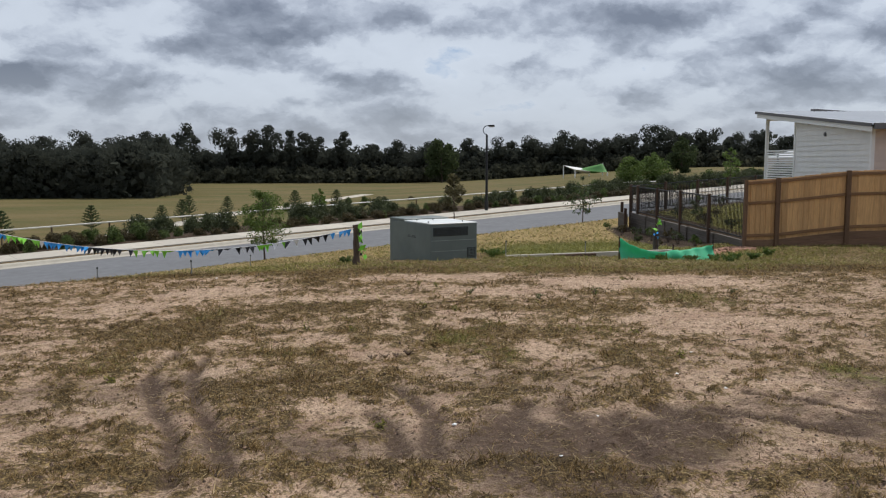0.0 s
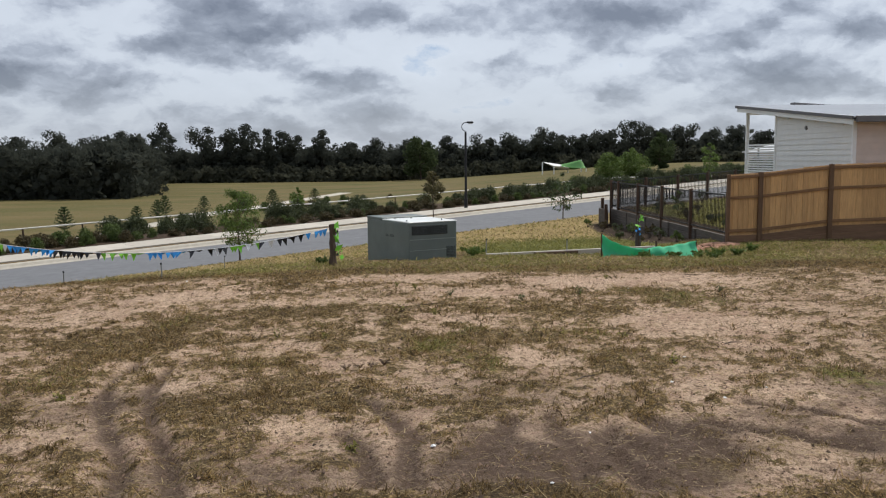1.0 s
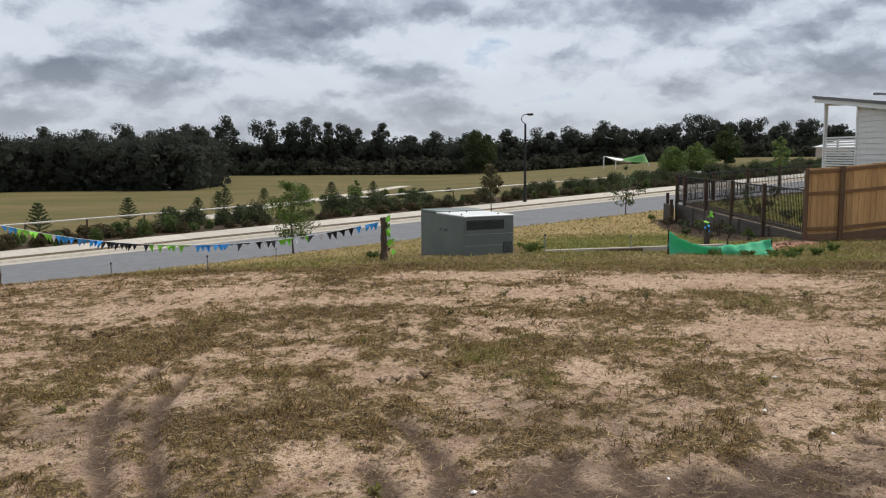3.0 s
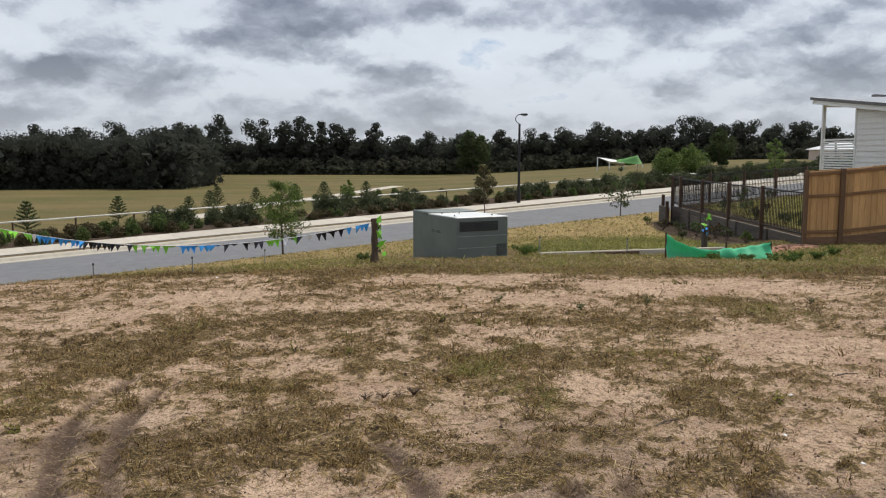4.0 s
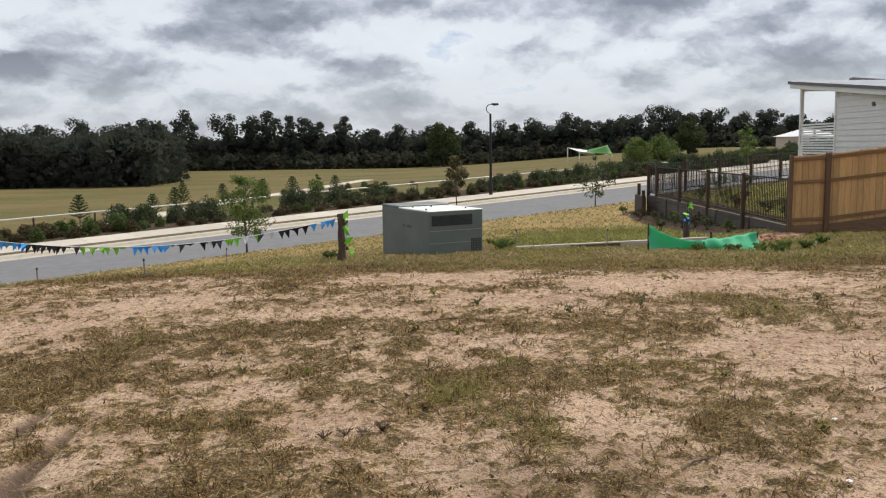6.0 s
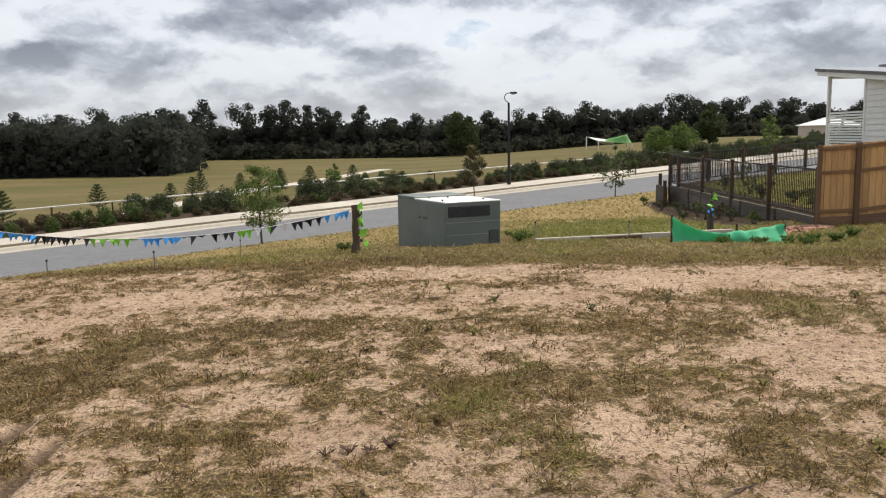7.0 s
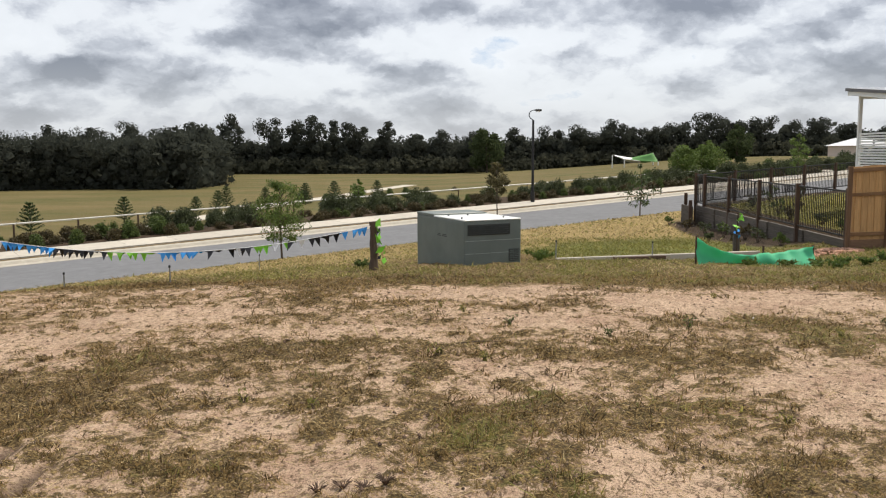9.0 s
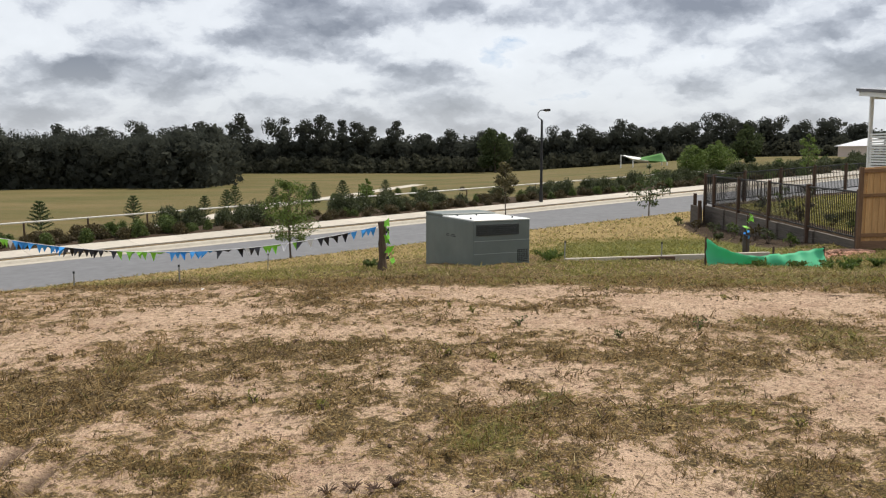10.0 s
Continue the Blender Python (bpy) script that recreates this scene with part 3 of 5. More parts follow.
def cover(x, y):
    """Grass, green and damp of the lot and its surroundings, each about 0 to 1; the last also holds the near ground's
    dimmer light.
    """
    s, b = road_sb(x, y)
    fine = fbm(x, y, 9.0, 3, 2, 0.8)
    g = 0.47 + 0.12 * fbm(x, y * 1.5, 0.55, 4, 1, 0.6) + 0.26 * fbm(x, y * 1.2, 3.2, 4, 3, 0.85) + 0.30 * fine
    gr = 0.10 + 0.22 * fbm(x, y, 0.6, 4, 4)
    # second term: dimmer sunlight on the near ground, put into its colour
    dm = 0.30 * np.clip(fbm(x, y, 0.7, 4, 5), 0, 1) + 0.55 * (1 - step(y, 6.0, 9.4)) * (0.75 + 0.25 * step(x, -0.5, 1.0))
    wobble = {f: np.clip(1 + 0.7 * fbm(x, y, f, 4, 2, 0.7), 0.2, 2.4) for f in (2.0, 5.0)}

    def patch(px, py, rx, ry):
        return np.exp(-((((x - px) / rx) ** 2 + ((y - py) / ry) ** 2) * wobble[5.0 if rx < 0.45 else 2.0]) ** 1.3)
    for px, py, rx, ry, a in BARE_FAR + BARE_NEAR:
        g = g - 0.62 * a * patch(px, py, rx, ry)
    for px, py, rx, ry, a in TUFTS_FAR + TUFTS_NEAR:
        w = patch(px, py, rx, ry)
        g, gr = g + 0.22 * w, gr + 0.9 * a * w
    for px, py, rx, ry, a in DAMP:
        w = patch(px, py, rx, ry)
        g, dm = g - 0.25 * a * w, dm + 0.9 * a * w
    r = rut_mask(x, y)
    dm = dm * np.clip(0.70 + 0.75 * fbm(x, y * 0.8, 1.4, 4, 0, 0.65), 0.1, 1.3)
    g, dm = g - 0.30 * r, dm + 0.85 * r
    edge = step(y + 0.14 * x + 0.9 * fbm(x, y, 0.5, 3, 1), 16.8, 18.6)
    g = g * (1 - edge) + (0.82 + 0.25 * fbm(x, y, 0.9, 4, 3)) * edge
    gr = gr * (1 - edge) + (0.34 + 0.28 * fbm(x, y, 0.5, 3, 0)) * edge
    verge = step(b, -16.5, -12.5)
    gr = gr * (1 - 0.55 * verge)
    lawn = np.exp(-(((x - 4.9) / 2.9) ** 4 + ((y - 28.2 - 0.3 * (x - 4.9)) / 4.0) ** 4))
    gr, g = gr + 0.9 * lawn, g + 0.2 * lawn
    yard = yard_mask(x, y)
    gr, g = np.where(yard, 0.75, gr), np.where(yard, 0.9, g)
    return np.clip(g, -0.3, 1.3), np.clip(gr, 0, 1.2), np.clip(dm, 0, 1)


def relief(x, y, g):
    """Unevenness of the lot: sods that stand proud of the sand, crumbs, wheel ruts."""
    sod = step(g, 0.42, 0.62)
    up = 0.030 * fbm(x, y, 1.6, 4, 0, 0.6) + sod * (0.022 + 0.022 * fbm(x, y, 7.0, 3, 1, 0.7)) + 0.007 * fbm(x, y, 11.0, 2, 4) - 0.05 * rut_mask(x, y)
    return np.where((np.abs(x) < 12) & (y < 26) & (y > -4), up, 0)


def mulch_mask(x, y):
    s, b = road_sb(x, y)
    bed = step(b, 3.5, 4.2) * (1 - step(b, 11.5 + 1.5 * np.sin(s * 0.11), 13.0 + 1.5 * np.sin(s * 0.11)))
    side = np.exp(-(((x - 8.2) / 0.9) ** 4 + ((y - 32.5) / 6.5) ** 4))
    yard = yard_mask(x, y) & ((x < YARD_X + 0.6) | (b > -12.6))
    return np.clip(np.maximum(np.maximum(bed, side), yard), 0, 1)


def build_ground():
    xs = axis(-700, 700, [(-30, -8, 0.35), (-8, -5, 0.11), (-5, 5, 0.04), (5, 10, 0.11), (10, 30, 0.35)])
    ys = axis(-120, 900, [(-4, 4.0, 0.11), (4.0, 13.5, 0.04), (13.5, 18, 0.08), (18, 24, 0.2), (24, 58, 0.33)])
    X, Y = np.meshgrid(xs, ys)
    Z = ground_z(X, Y)
    g, gr, dm = cover(X, Y)
    Z = Z + relief(X, Y, g)
    s, b = road_sb(X, Y)
    far = step(b, 13.0, 20.0)
    ny, nx = X.shape
    i = (np.arange(ny - 1)[:, None] * nx + np.arange(nx - 1)[None, :]).ravel()
    faces = np.stack([i, i + 1, i + nx + 1, i + nx], axis=1)
    me = bpy.data.meshes.new("ground")
    me.vertices.add(nx * ny)
    me.vertices.foreach_set("co", np.stack([X, Y, Z], -1).astype(np.float32).ravel())
    me.loops.add(faces.size)
    me.loops.foreach_set("vertex_index", faces.astype(np.int32).ravel())
    me.polygons.add(len(faces))
    me.polygons.foreach_set("loop_start", np.arange(0, faces.size, 4, dtype=np.int32))
    me.update(calc_edges=True)
    me.shade_smooth()
    for name, v in (("grass", g), ("green", gr), ("damp_and_dim", dm), ("far", far), ("verge", step(b, -17.0, -13.0) * (b < 0) * (gr < 0.6)), ("mulch", mulch_mask(X, Y))):
        me.attributes.new(name, "FLOAT", "POINT").data.foreach_set("value", np.ascontiguousarray(v, np.float32).ravel())
    me.materials.append(M_GROUND)
    return tagged(new("ground", me), "bare sandy lot with patchy dry grass falling to green flats", "ground", kind="structure")


build_ground()


def ribbon_bm(s0, s1, ds, profile):
    """A strip along the road: profile is a closed loop of (across, up)."""
    bm = bmesh.new()
    n = max(1, round((s1 - s0) / ds))
    rings = []
    for i in range(n + 1):
        s = s0 + (s1 - s0) * i / n
        z = float(road_z(s))
        rings.append([bm.verts.new((*road_xy(s, b), z + u)) for b, u in profile])
    k = len(profile)
    for a, c in zip(rings, rings[1:]):
        for j in range(k):
            bm.faces.new((a[j], a[(j + 1) % k], c[(j + 1) % k], c[j]))
    bm.faces.new(rings[0][::-1])
    bm.faces.new(rings[-1])
    bmesh.ops.recalc_face_normals(bm, faces=bm.faces)
    return bm


def build_road():
    mesh_ob("road", ribbon_bm(-70, 170, 2.5, [(-ROAD_W, -0.3), (-0.02, -0.3), (-0.02, 0.0), (-ROAD_W * 0.5, 0.06), (-ROAD_W, 0.0)]), M_ASPHALT,
            label="smooth grey asphalt street climbing the hill", category="road", kind="structure")
    far_kerb = [(0.0, -0.3), (0.5, -0.3), (0.5, 0.135), (0.30, 0.14), (0.17, 0.12), (0.08, 0.03), (-0.30, 0.012), (-0.30, -0.02), (0.0, -0.02)]
    mesh_ob("kerb", ribbon_bm(-70, 170, 2.5, far_kerb), M_KERB, label="pale concrete kerb and channel beside the street", category="kerb", kind="structure")
    near = [(-ROAD_W - b, u) for b, u in far_kerb]
    mesh_ob("kerb", ribbon_bm(-70, 170, 2.5, near), M_KERB, label="pale concrete kerb along the grass verge", category="kerb", kind="structure")
    path = thing("footpath", Matrix(), "pale concrete footpath with cut joints beside the garden bed", "footpath", kind="structure")
    for i in range(76):
        s = -40 + i * 2.0
        part("slab", ribbon_bm(s + 0.008, s + 1.992, 1.0, [(1.15, -0.1), (3.35, -0.1), (3.35, 0.165), (1.15, 0.15)]), M_CONC, path)


build_road()


# ---- transformer cabinet ----
def build_cabinet():
    ang = math.atan2(0.48, 0.877)
    gz = -1.06
    m = Matrix.Translation((-0.27, 21.3, gz)) @ Matrix.Rotation(ang, 4, "Z")
    cab = thing("transformer_cabinet", m, "grey-green steel transformer cabinet with a lid coloured as sunlit on a concrete pad", "electrical cabinet")
    W, D, H = 1.36, 2.4, 0.97
    part("body", box_bm(0, 0, -0.5, W, D, H - 0.031, bevel=0.012), M_BOX, cab)
    bm = bmesh.new()
    add_box(bm, 0.004, -0.004, H - 0.03, W + 0.004, 0.02 + D * 0.62, H, bevel=0.010)
    part("lid", bm, M_BOXTOP_SUNLIT, cab, "steel lid with the sun's white put into its colour")
    bm = bmesh.new()
    add_box(bm, -0.003, D * 0.62 + 0.025, H - 0.03, W + 0.003, D + 0.003, H + 0.035, bevel=0.012)
    part("hood", bm, M_BOX, cab, "grey-green sloping rear hood")
    # front face: vent louvre, seams, lower grille
    vent = part("vent", box_bm(0.07, -0.014, H - 0.33, W * 0.80, 0.004, H - 0.10, bevel=0.004), M_DARK, cab, "dark recessed louvre vent")
    for i in range(5):
        part("slat", box_bm(0.09, -0.026, H - 0.315 + i * 0.042, W * 0.80 - 0.02, -0.012, H - 0.297 + i * 0.042), M_DARK, vent)
    for z in (H - 0.45, H - 0.72):
        part("seam", box_bm(0.02, -0.008, z, W - 0.02, 0.004, z + 0.010), M_BOXSEAM, cab, "thin pale pressed seam")
    grille = part("grille", box_bm(W * 0.78, -0.014, 0.06, W - 0.04, 0.004, 0.32, bevel=0.004), M_DARK, cab, "dark mesh grille")
    for i in range(6):
        x = W * 0.78 + 0.02 + i * 0.042
        part("wire", box_bm(x, -0.02, 0.07, x + 0.008, -0.013, 0.31), M_BOX, grille)
        z = 0.08 + i * 0.04
        part("wire", box_bm(W * 0.78 + 0.01, -0.022, z, W - 0.05, -0.015, z + 0.008), M_BOX, grille)
    # side face: door seam, handle, worn writing as bars
    part("door", box_bm(-0.005, 0.05, -0.3, 0.004, D - 0.05, H - 0.06, bevel=0.003), M_BOX, cab)
    for y0, w in ((0.82, 0.24), (1.13, 0.16)):
        for j, h in enumerate((0.018, 0.018)):
            part("marking", box_bm(-0.009, y0 + 0.02 * j, 0.55 + 0.033 * j, -0.0052, y0 + w - 0.03 * j, 0.55 + 0.033 * j + h), M_DARK, cab, "dark worn lettering bars")
    for x, y in ((0.12, 0.35), (1.1, 0.3), (0.7, 1.2), (0.25, 1.25)):
        part("bolt", tube_bm([(x, y, H - 0.002), (x, y, H + 0.03)], 0.018, 6), M_DARK, cab)
    mesh_ob("concrete_pad", box_bm(-0.75, 1.55, -0.60, W + 0.06, D + 0.15, -0.275, bevel=0.015), M_CONC, None, "pale concrete pad beside the cabinet", "concrete pad").matrix_basis = m


build_cabinet()


# ---- bollards and bunting ----
def build_bollard(x, y, h, ribbons, label):
    z = float(ground_z(x, y))
    rng = np.random.default_rng(int(abs(x) * 100))
    b = thing("bollard", Matrix.Translation((x, y, z)), label, "bollard", "timber bollards")
    bm = bmesh.new()
    pts = [(0.01 * math.sin(i * 2.1), 0, -0.2 + (h + 0.2) * i / 8) for i in range(9)]
    add_tube(bm, pts, [(0.078 + 0.008 * math.sin(i * 1.9)) * (1.35 if i < 3 else 1.0) for i in range(9)], 9)
    part("post", bm, M_BOLLARD, b)
    if ribbons:
        for i in range(16):
            zz = h * (0.98 - 0.86 * i / 16)
            a = rng.uniform(-0.9, 1.2)
            q = leaf_quads(rng, np.array([[0.085 + 0.05 * rng.random() + (0.12 if i > 9 else 0.0) * rng.random(), -0.09, zz]]), 0.19, 0.5, 1.2)
            quads_mesh("flag", q + rng.normal(size=(1, 4, 3)) * 0.012, FLAG["green"] if i % 5 != 3 else FLAG["black"], b)


build_bollard(-2.1, 20.8, 1.0, True, "weathered round timber bollard with tangled green bunting hanging from it")
build_bollard(-10.84, 20.1, 0.95, False, "weathered round timber bollard holding the end of the bunting")


def build_bunting():
    rng = np.random.default_rng(7)
    x0, x1, lowest = -2.15, -10.82, -6.5
    bunt = thing("bunting", Matrix(), "string of small blue, black and green triangular plastic flags between bollards", "bunting")

    def line(x):
        return Vector((x, 20.75 - 0.6 * (x0 - x) / (x0 - x1), -0.68 + 0.0274 * (x - lowest) ** 2))
    part("rope", tube_bm([line(x0 + (x1 - x0) * i / 40) for i in range(41)], 0.006, 5), FLAG["white"], bunt)
    bands = [(-2.75, "blue"), (-3.75, "black"), (-4.4, "green"), (-5.4, "black"), (-6.35, "blue"), (-7.35, "green"), (-8.4, "black"), (-9.4, "blue"), (-10.3, "green"), (-12.5, "blue")]
    x = x0 - 0.06
    while x > x1 + 0.2:
        col = next(c for lim, c in bands if x > lim)
        p, q = line(x), line(x - 0.135)
        tip = (p + q) / 2 + Vector((rng.normal() * 0.035, rng.normal() * 0.06, -0.14 - 0.06 * rng.random()))
        if rng.random() < 0.22:
            tip = (p + q) / 2 + Vector((rng.uniform(-0.12, 0.12), 0.05, -0.05))
        bm = bmesh.new()
        mid = (p + q) / 2 + (tip - (p + q) / 2) * 0.5 + Vector((0, 0.025 * rng.normal(), 0))
        a, b_, c, d = (bm.verts.new(v) for v in (p, q, tip, mid))
        for tri in ((a, b_, d), (a, d, c), (d, b_, c)):
            bm.faces.new(tri)
        part("flag", bm, FLAG[col if rng.random() > 0.06 else "white"], bunt)
        x -= 0.078 + 0.03 * rng.random() + (0.12 if rng.random() < 0.05 else 0)


build_bunting()


def build_stake(x, y, h, label, lean=0.0):
    z = float(ground_z(x, y))
    st = thing("stake", Matrix.Translation((x, y, z)), label, "stake", "survey stakes")
    part("rod", tube_bm([(0, 0, -0.15), (lean * 0.5, 0, h * 0.5), (lean, 0, h)], 0.014, 6), M_STEEL, st)
    part("cap", tube_bm([(lean, 0, h - 0.03), (lean, 0, h + 0.015)], 0.02, 6), M_DARK, st)


build_stake(-5.64, 19.05, 0.34, "short thin steel stake in the grass", -0.01)
build_stake(-8.2, 20.1, 0.34, "short thin steel stake at the grass edge", 0.0)
build_stake(-5.95, 26.2, 0.45, "thin pale stake on the grass verge near the young tree", 0.02)
build_stake(1.72, 22.55, 0.45, "grey steel stake at the edging board", 0.01)
build_stake(3.95, 23.1, 0.42, "grey steel stake behind the edging board", 0.0)


def build_edging():
    a, b = Vector((1.72, 22.5, 0)), Vector((6.6, 23.95, 0))
    d = (b - a).normalized()
    rot = Matrix.Rotation(math.atan2(d.y, d.x), 4, "Z")
    z = float(ground_z(3.0, 22.9))
    L = (b - a).length
    ob = mesh_ob("edging_board", box_bm(0, -0.05, -0.08, L, 0.05, 0.10, bevel=0.008), M_CONC, None, "long pale concrete edging strip beside the lawn", "edging")
    ob.matrix_basis = Matrix.Translation((a.x, a.y, z)) @ rot
    ob = mesh_ob("loose_board", box_bm(0.0, -0.16, 0.0, 1.25, -0.045, 0.085, bevel=0.006), M_POSTBROWN, None, "dark short timber board lying along the edging", "board")
    ob.matrix_basis = Matrix.Translation((a.x + 1.35 * d.x, a.y + 1.35 * d.y, z)) @ rot


build_edging()


def build_net():
    """Green silt netting that sags between short stakes."""
    rng = np.random.default_rng(3)
    net = thing("silt_net", Matrix(), "sagging bright green plastic silt netting on short stakes", "netting")
    xs = np.linspace(4.62, 7.05, 44)
    bm = bmesh.new()
    rows = []
    for i, x in enumerate(xs):
        t = i / (len(xs) - 1)
        gz = float(ground_z(x, 21.8))
        top = 0.42 * (1 - t) ** 4.5 + 0.15 + 0.24 * t ** 2.0 + 0.006 * math.sin(i * 1.3)
        if abs(t - 0.57) < 0.05:
            top += 0.03
        col = []
        for j in range(8):
            u = j / 7
            y = 21.8 + 0.10 * math.sin(u * 3.1 + t * 5) + 0.035 * math.sin(i * 1.1 + 2 * u) * u - 0.16 * (1 - u) ** 2 + 0.02 * math.sin(i * 0.53 - u * 4)
            col.append(bm.verts.new((x + 0.008 * math.sin(j * 1.1 + i), y, gz - 0.04 + (top + 0.05) * u)))
        rows.append(col)
    for a, b in zip(rows, rows[1:]):
        for j in range(7):
            bm.faces.new((a[j], b[j], b[j + 1], a[j + 1]))
    ob = part("mesh", bm, M_NET, net, "rumpled bright green mesh", smooth=True)
    sol = ob.modifiers.new("thick", "SOLIDIFY")
    sol.thickness = 0.006
    for x, h in ((4.62, 0.62), (6.02, 0.42), (7.05, 0.42)):
        gz = float(ground_z(x, 21.85))
        part("stake", box_bm(x - 0.018, 21.87, gz - 0.15, x + 0.018, 21.905, gz + h, bevel=0.004), M_POSTBROWN, net)
    # pale folded hem where the net lies doubled
    part("hem", tube_bm([(5.45 + 0.16 * i, 21.83 + 0.01 * math.sin(i), float(ground_z(5.5, 21.8)) + 0.16 + 0.015 * i) for i in range(6)], 0.014, 6), FLAG["white"], net, "pale folded hem")


build_net()


# ---- timber fence ----
def build_timber_fence():
    fence = thing("timber_fence", Matrix(), "new honey-brown timber paling fence with dark posts and a weathered plinth", "fence")
    # posts: x, y, top, foot of palings
    P = [(8.66, 24.10, 0.93, -0.78), (9.52, 23.98, 0.99, -0.74), (11.42, 23.80, 1.20, -0.50), (13.35, 23.75, 1.26, -0.44), (15.3, 23.75, 1.32, -0.38), (17.3, 23.75, 1.36, -0.34)]
    for i, (x, y, top, foot) in enumerate(P):
        w = 0.045 if i == 0 else 0.06
        part("post", box_bm(x - w, y - 0.10, float(ground_z(x, y - 0.3)) - 0.3, x + w, y - 0.01, top + 0.02, bevel=0.006), M_FENCEPOST, fence)
    for (x0, y0, t0, f0), (x1, y1, t1, f1) in zip(P, P[1:]):
        for k, (u, hh) in enumerate(((0.93, 0.085), (0.60, 0.075), (0.055, 0.085))):
            bm = box_bm(x0 + 0.04, y0 - 0.055, 0, x1 - 0.04, y0 - 0.012, hh, bevel=0.004)
            for v in bm.verts:
                a = (v.co.x - x0) / (x1 - x0)
                v.co.z += (f0 + (t0 - f0) * u) * (1 - a) + (f1 + (t1 - f1) * u) * a
                v.co.y += (y1 - y0) * a
            part("rail", bm, M_RAILWOOD, fence)
        n = max(3, round((x1 - x0) / 0.148))
        for i in range(n):
            a = (i + 0.5) / n
            x = x0 + (x1 - x0) * a
            y = y0 + (y1 - y0) * a
            top, foot = t0 + (t1 - t0) * a, f0 + (f1 - f0) * a
            w = (x1 - x0) / n / 2 + 0.002
            j = random.Random(i * 31 + int(x0 * 10))
            bm = box_bm(x - w, y - 0.008 + j.uniform(0, 0.006), foot, x + w, y + 0.012 + j.uniform(0, 0.006), top + j.uniform(-0.008, 0.008), bevel=0.003)
            part("paling", bm, M_PLANK, fence)
        for r in range(3):
            bm = box_bm(x0 + 0.03, y0 - 0.03 - 0.004 * r, -0.205 * (r + 1) + 0.004, x1 - 0.03, y0 + 0.02, -0.205 * r, bevel=0.004)
            for v in bm.verts:
                a = (v.co.x - x0) / (x1 - x0)
                v.co.z += f0 * (1 - a) + f1 * a
                v.co.y += (y1 - y0) * a
            part("plinth_board", bm, M_PLINTH, fence, "dark weathered plinth board")


build_timber_fence()


# ---- bar fence round the neighbouring yard ----
def fence_run(fence, p, q, top_p, top_q, height, spacing, wall_foot=None, bars=True):
    p, q = Vector((*p, 0)), Vector((*q, 0))
    L = (q - p).length
    n = max(1, round(L / spacing))
    d = (q - p) / L
    rot = math.atan2(d.y, d.x)
    for i in range(n + 1):
        a = i / n
        c = p + (q - p) * a
        top = top_p + (top_q - top_p) * a
        foot = wall_foot if wall_foot is not None else top - height - 0.3
        ob = part("post", box_bm(-0.055, -0.055, foot - 0.15, 0.055, 0.055, top + 0.05, bevel=0.008), M_POSTBROWN, fence)
        ob.matrix_basis = Matrix.Translation((c.x, c.y, 0)) @ Matrix.Rotation(rot, 4, "Z")
    for i in range(n):
        a0, a1 = i / n, (i + 1) / n
        x0, x1 = L * a0 + 0.06, L * a1 - 0.06
        t0, t1 = top_p + (top_q - top_p) * a0, top_p + (top_q - top_p) * a1
        for u in (-0.02, -height + 0.06):
            b2 = box_bm(x0, -0.016, u - 0.02, x1, 0.016, u + 0.02)
            for v in b2.verts:
                v.co.z += t0 + (t1 - t0) * (v.co.x - x0) / (x1 - x0)
            part("rail", b2, M_BLACK, fence).matrix_basis = Matrix.Translation(p) @ Matrix.Rotation(rot, 4, "Z")
        if bars:
            k = max(3, round((x1 - x0) / 0.115))
            me = None
            for j in range(1, k):
                x = x0 + (x1 - x0) * j / k
                z = t0 + (t1 - t0) * j / k
                m = Matrix.Translation(p) @ Matrix.Rotation(rot, 4, "Z") @ Matrix.Translation((x, 0, z))
                if me is None:
                    o = part("bar", box_bm(-0.008, -0.008, -height + 0.05, 0.008, 0.008, -0.02), M_BLACK, fence)
                    o.matrix_basis, me = m, o.data
                else:
                    share("bar", me, fence, m)


def build_yard_fence():
    side = thing("bar_fence", Matrix(), "black steel bar fence between dark brown posts on a sleeper wall", "fence")
    fence_run(side, (8.72, 24.22), (8.66, 36.9), 0.38, 0.38, 1.15, 3.2, wall_foot=-1.35)
    fence_run(side, (8.66, 36.95), (8.60, 38.0), 0.38, 0.38, 1.15, 1.0, wall_foot=-1.35)
    front = thing("bar_fence", Matrix(), "dark post and bar fence along the street front of the garden", "fence")
    fence_run(front, (8.60, 38.0), (26.2, 51.2), 0.40, 1.15, 1.15, 2.4)
    wall = thing("sleeper_wall", Matrix(), "grey timber sleeper retaining wall under the bar fence", "retaining wall")
    for i in range(5):
        y0, y1 = 24.3 + i * 2.74, 24.3 + (i + 1) * 2.74
        for r in range(4):
            part("sleeper", box_bm(8.80 - (y0 - 24.3) * 0.018 - 0.02, y0 + 0.01, -1.62 + r * 0.2 + 0.004, 8.88 - (y0 - 24.3) * 0.018, y1 - 0.01, -1.62 + (r + 1) * 0.2, bevel=0.008), M_SLEEPER, wall)
    low = thing("sleeper_wall", Matrix(), "low stepped sleeper wall at the corner of the garden", "retaining wall")
    for x, y, t in ((8.25, 38.2, -0.35), (8.05, 36.6, -0.55)):
        part("post", box_bm(x - 0.06, y - 0.06, -1.9, x + 0.06, y + 0.06, t, bevel=0.01), M_POSTBROWN, low)
    part("sleeper", box_bm(8.08, 36.6, -1.7, 8.16, 38.2, -0.8, bevel=0.01), M_SLEEPER, low)


build_yard_fence()


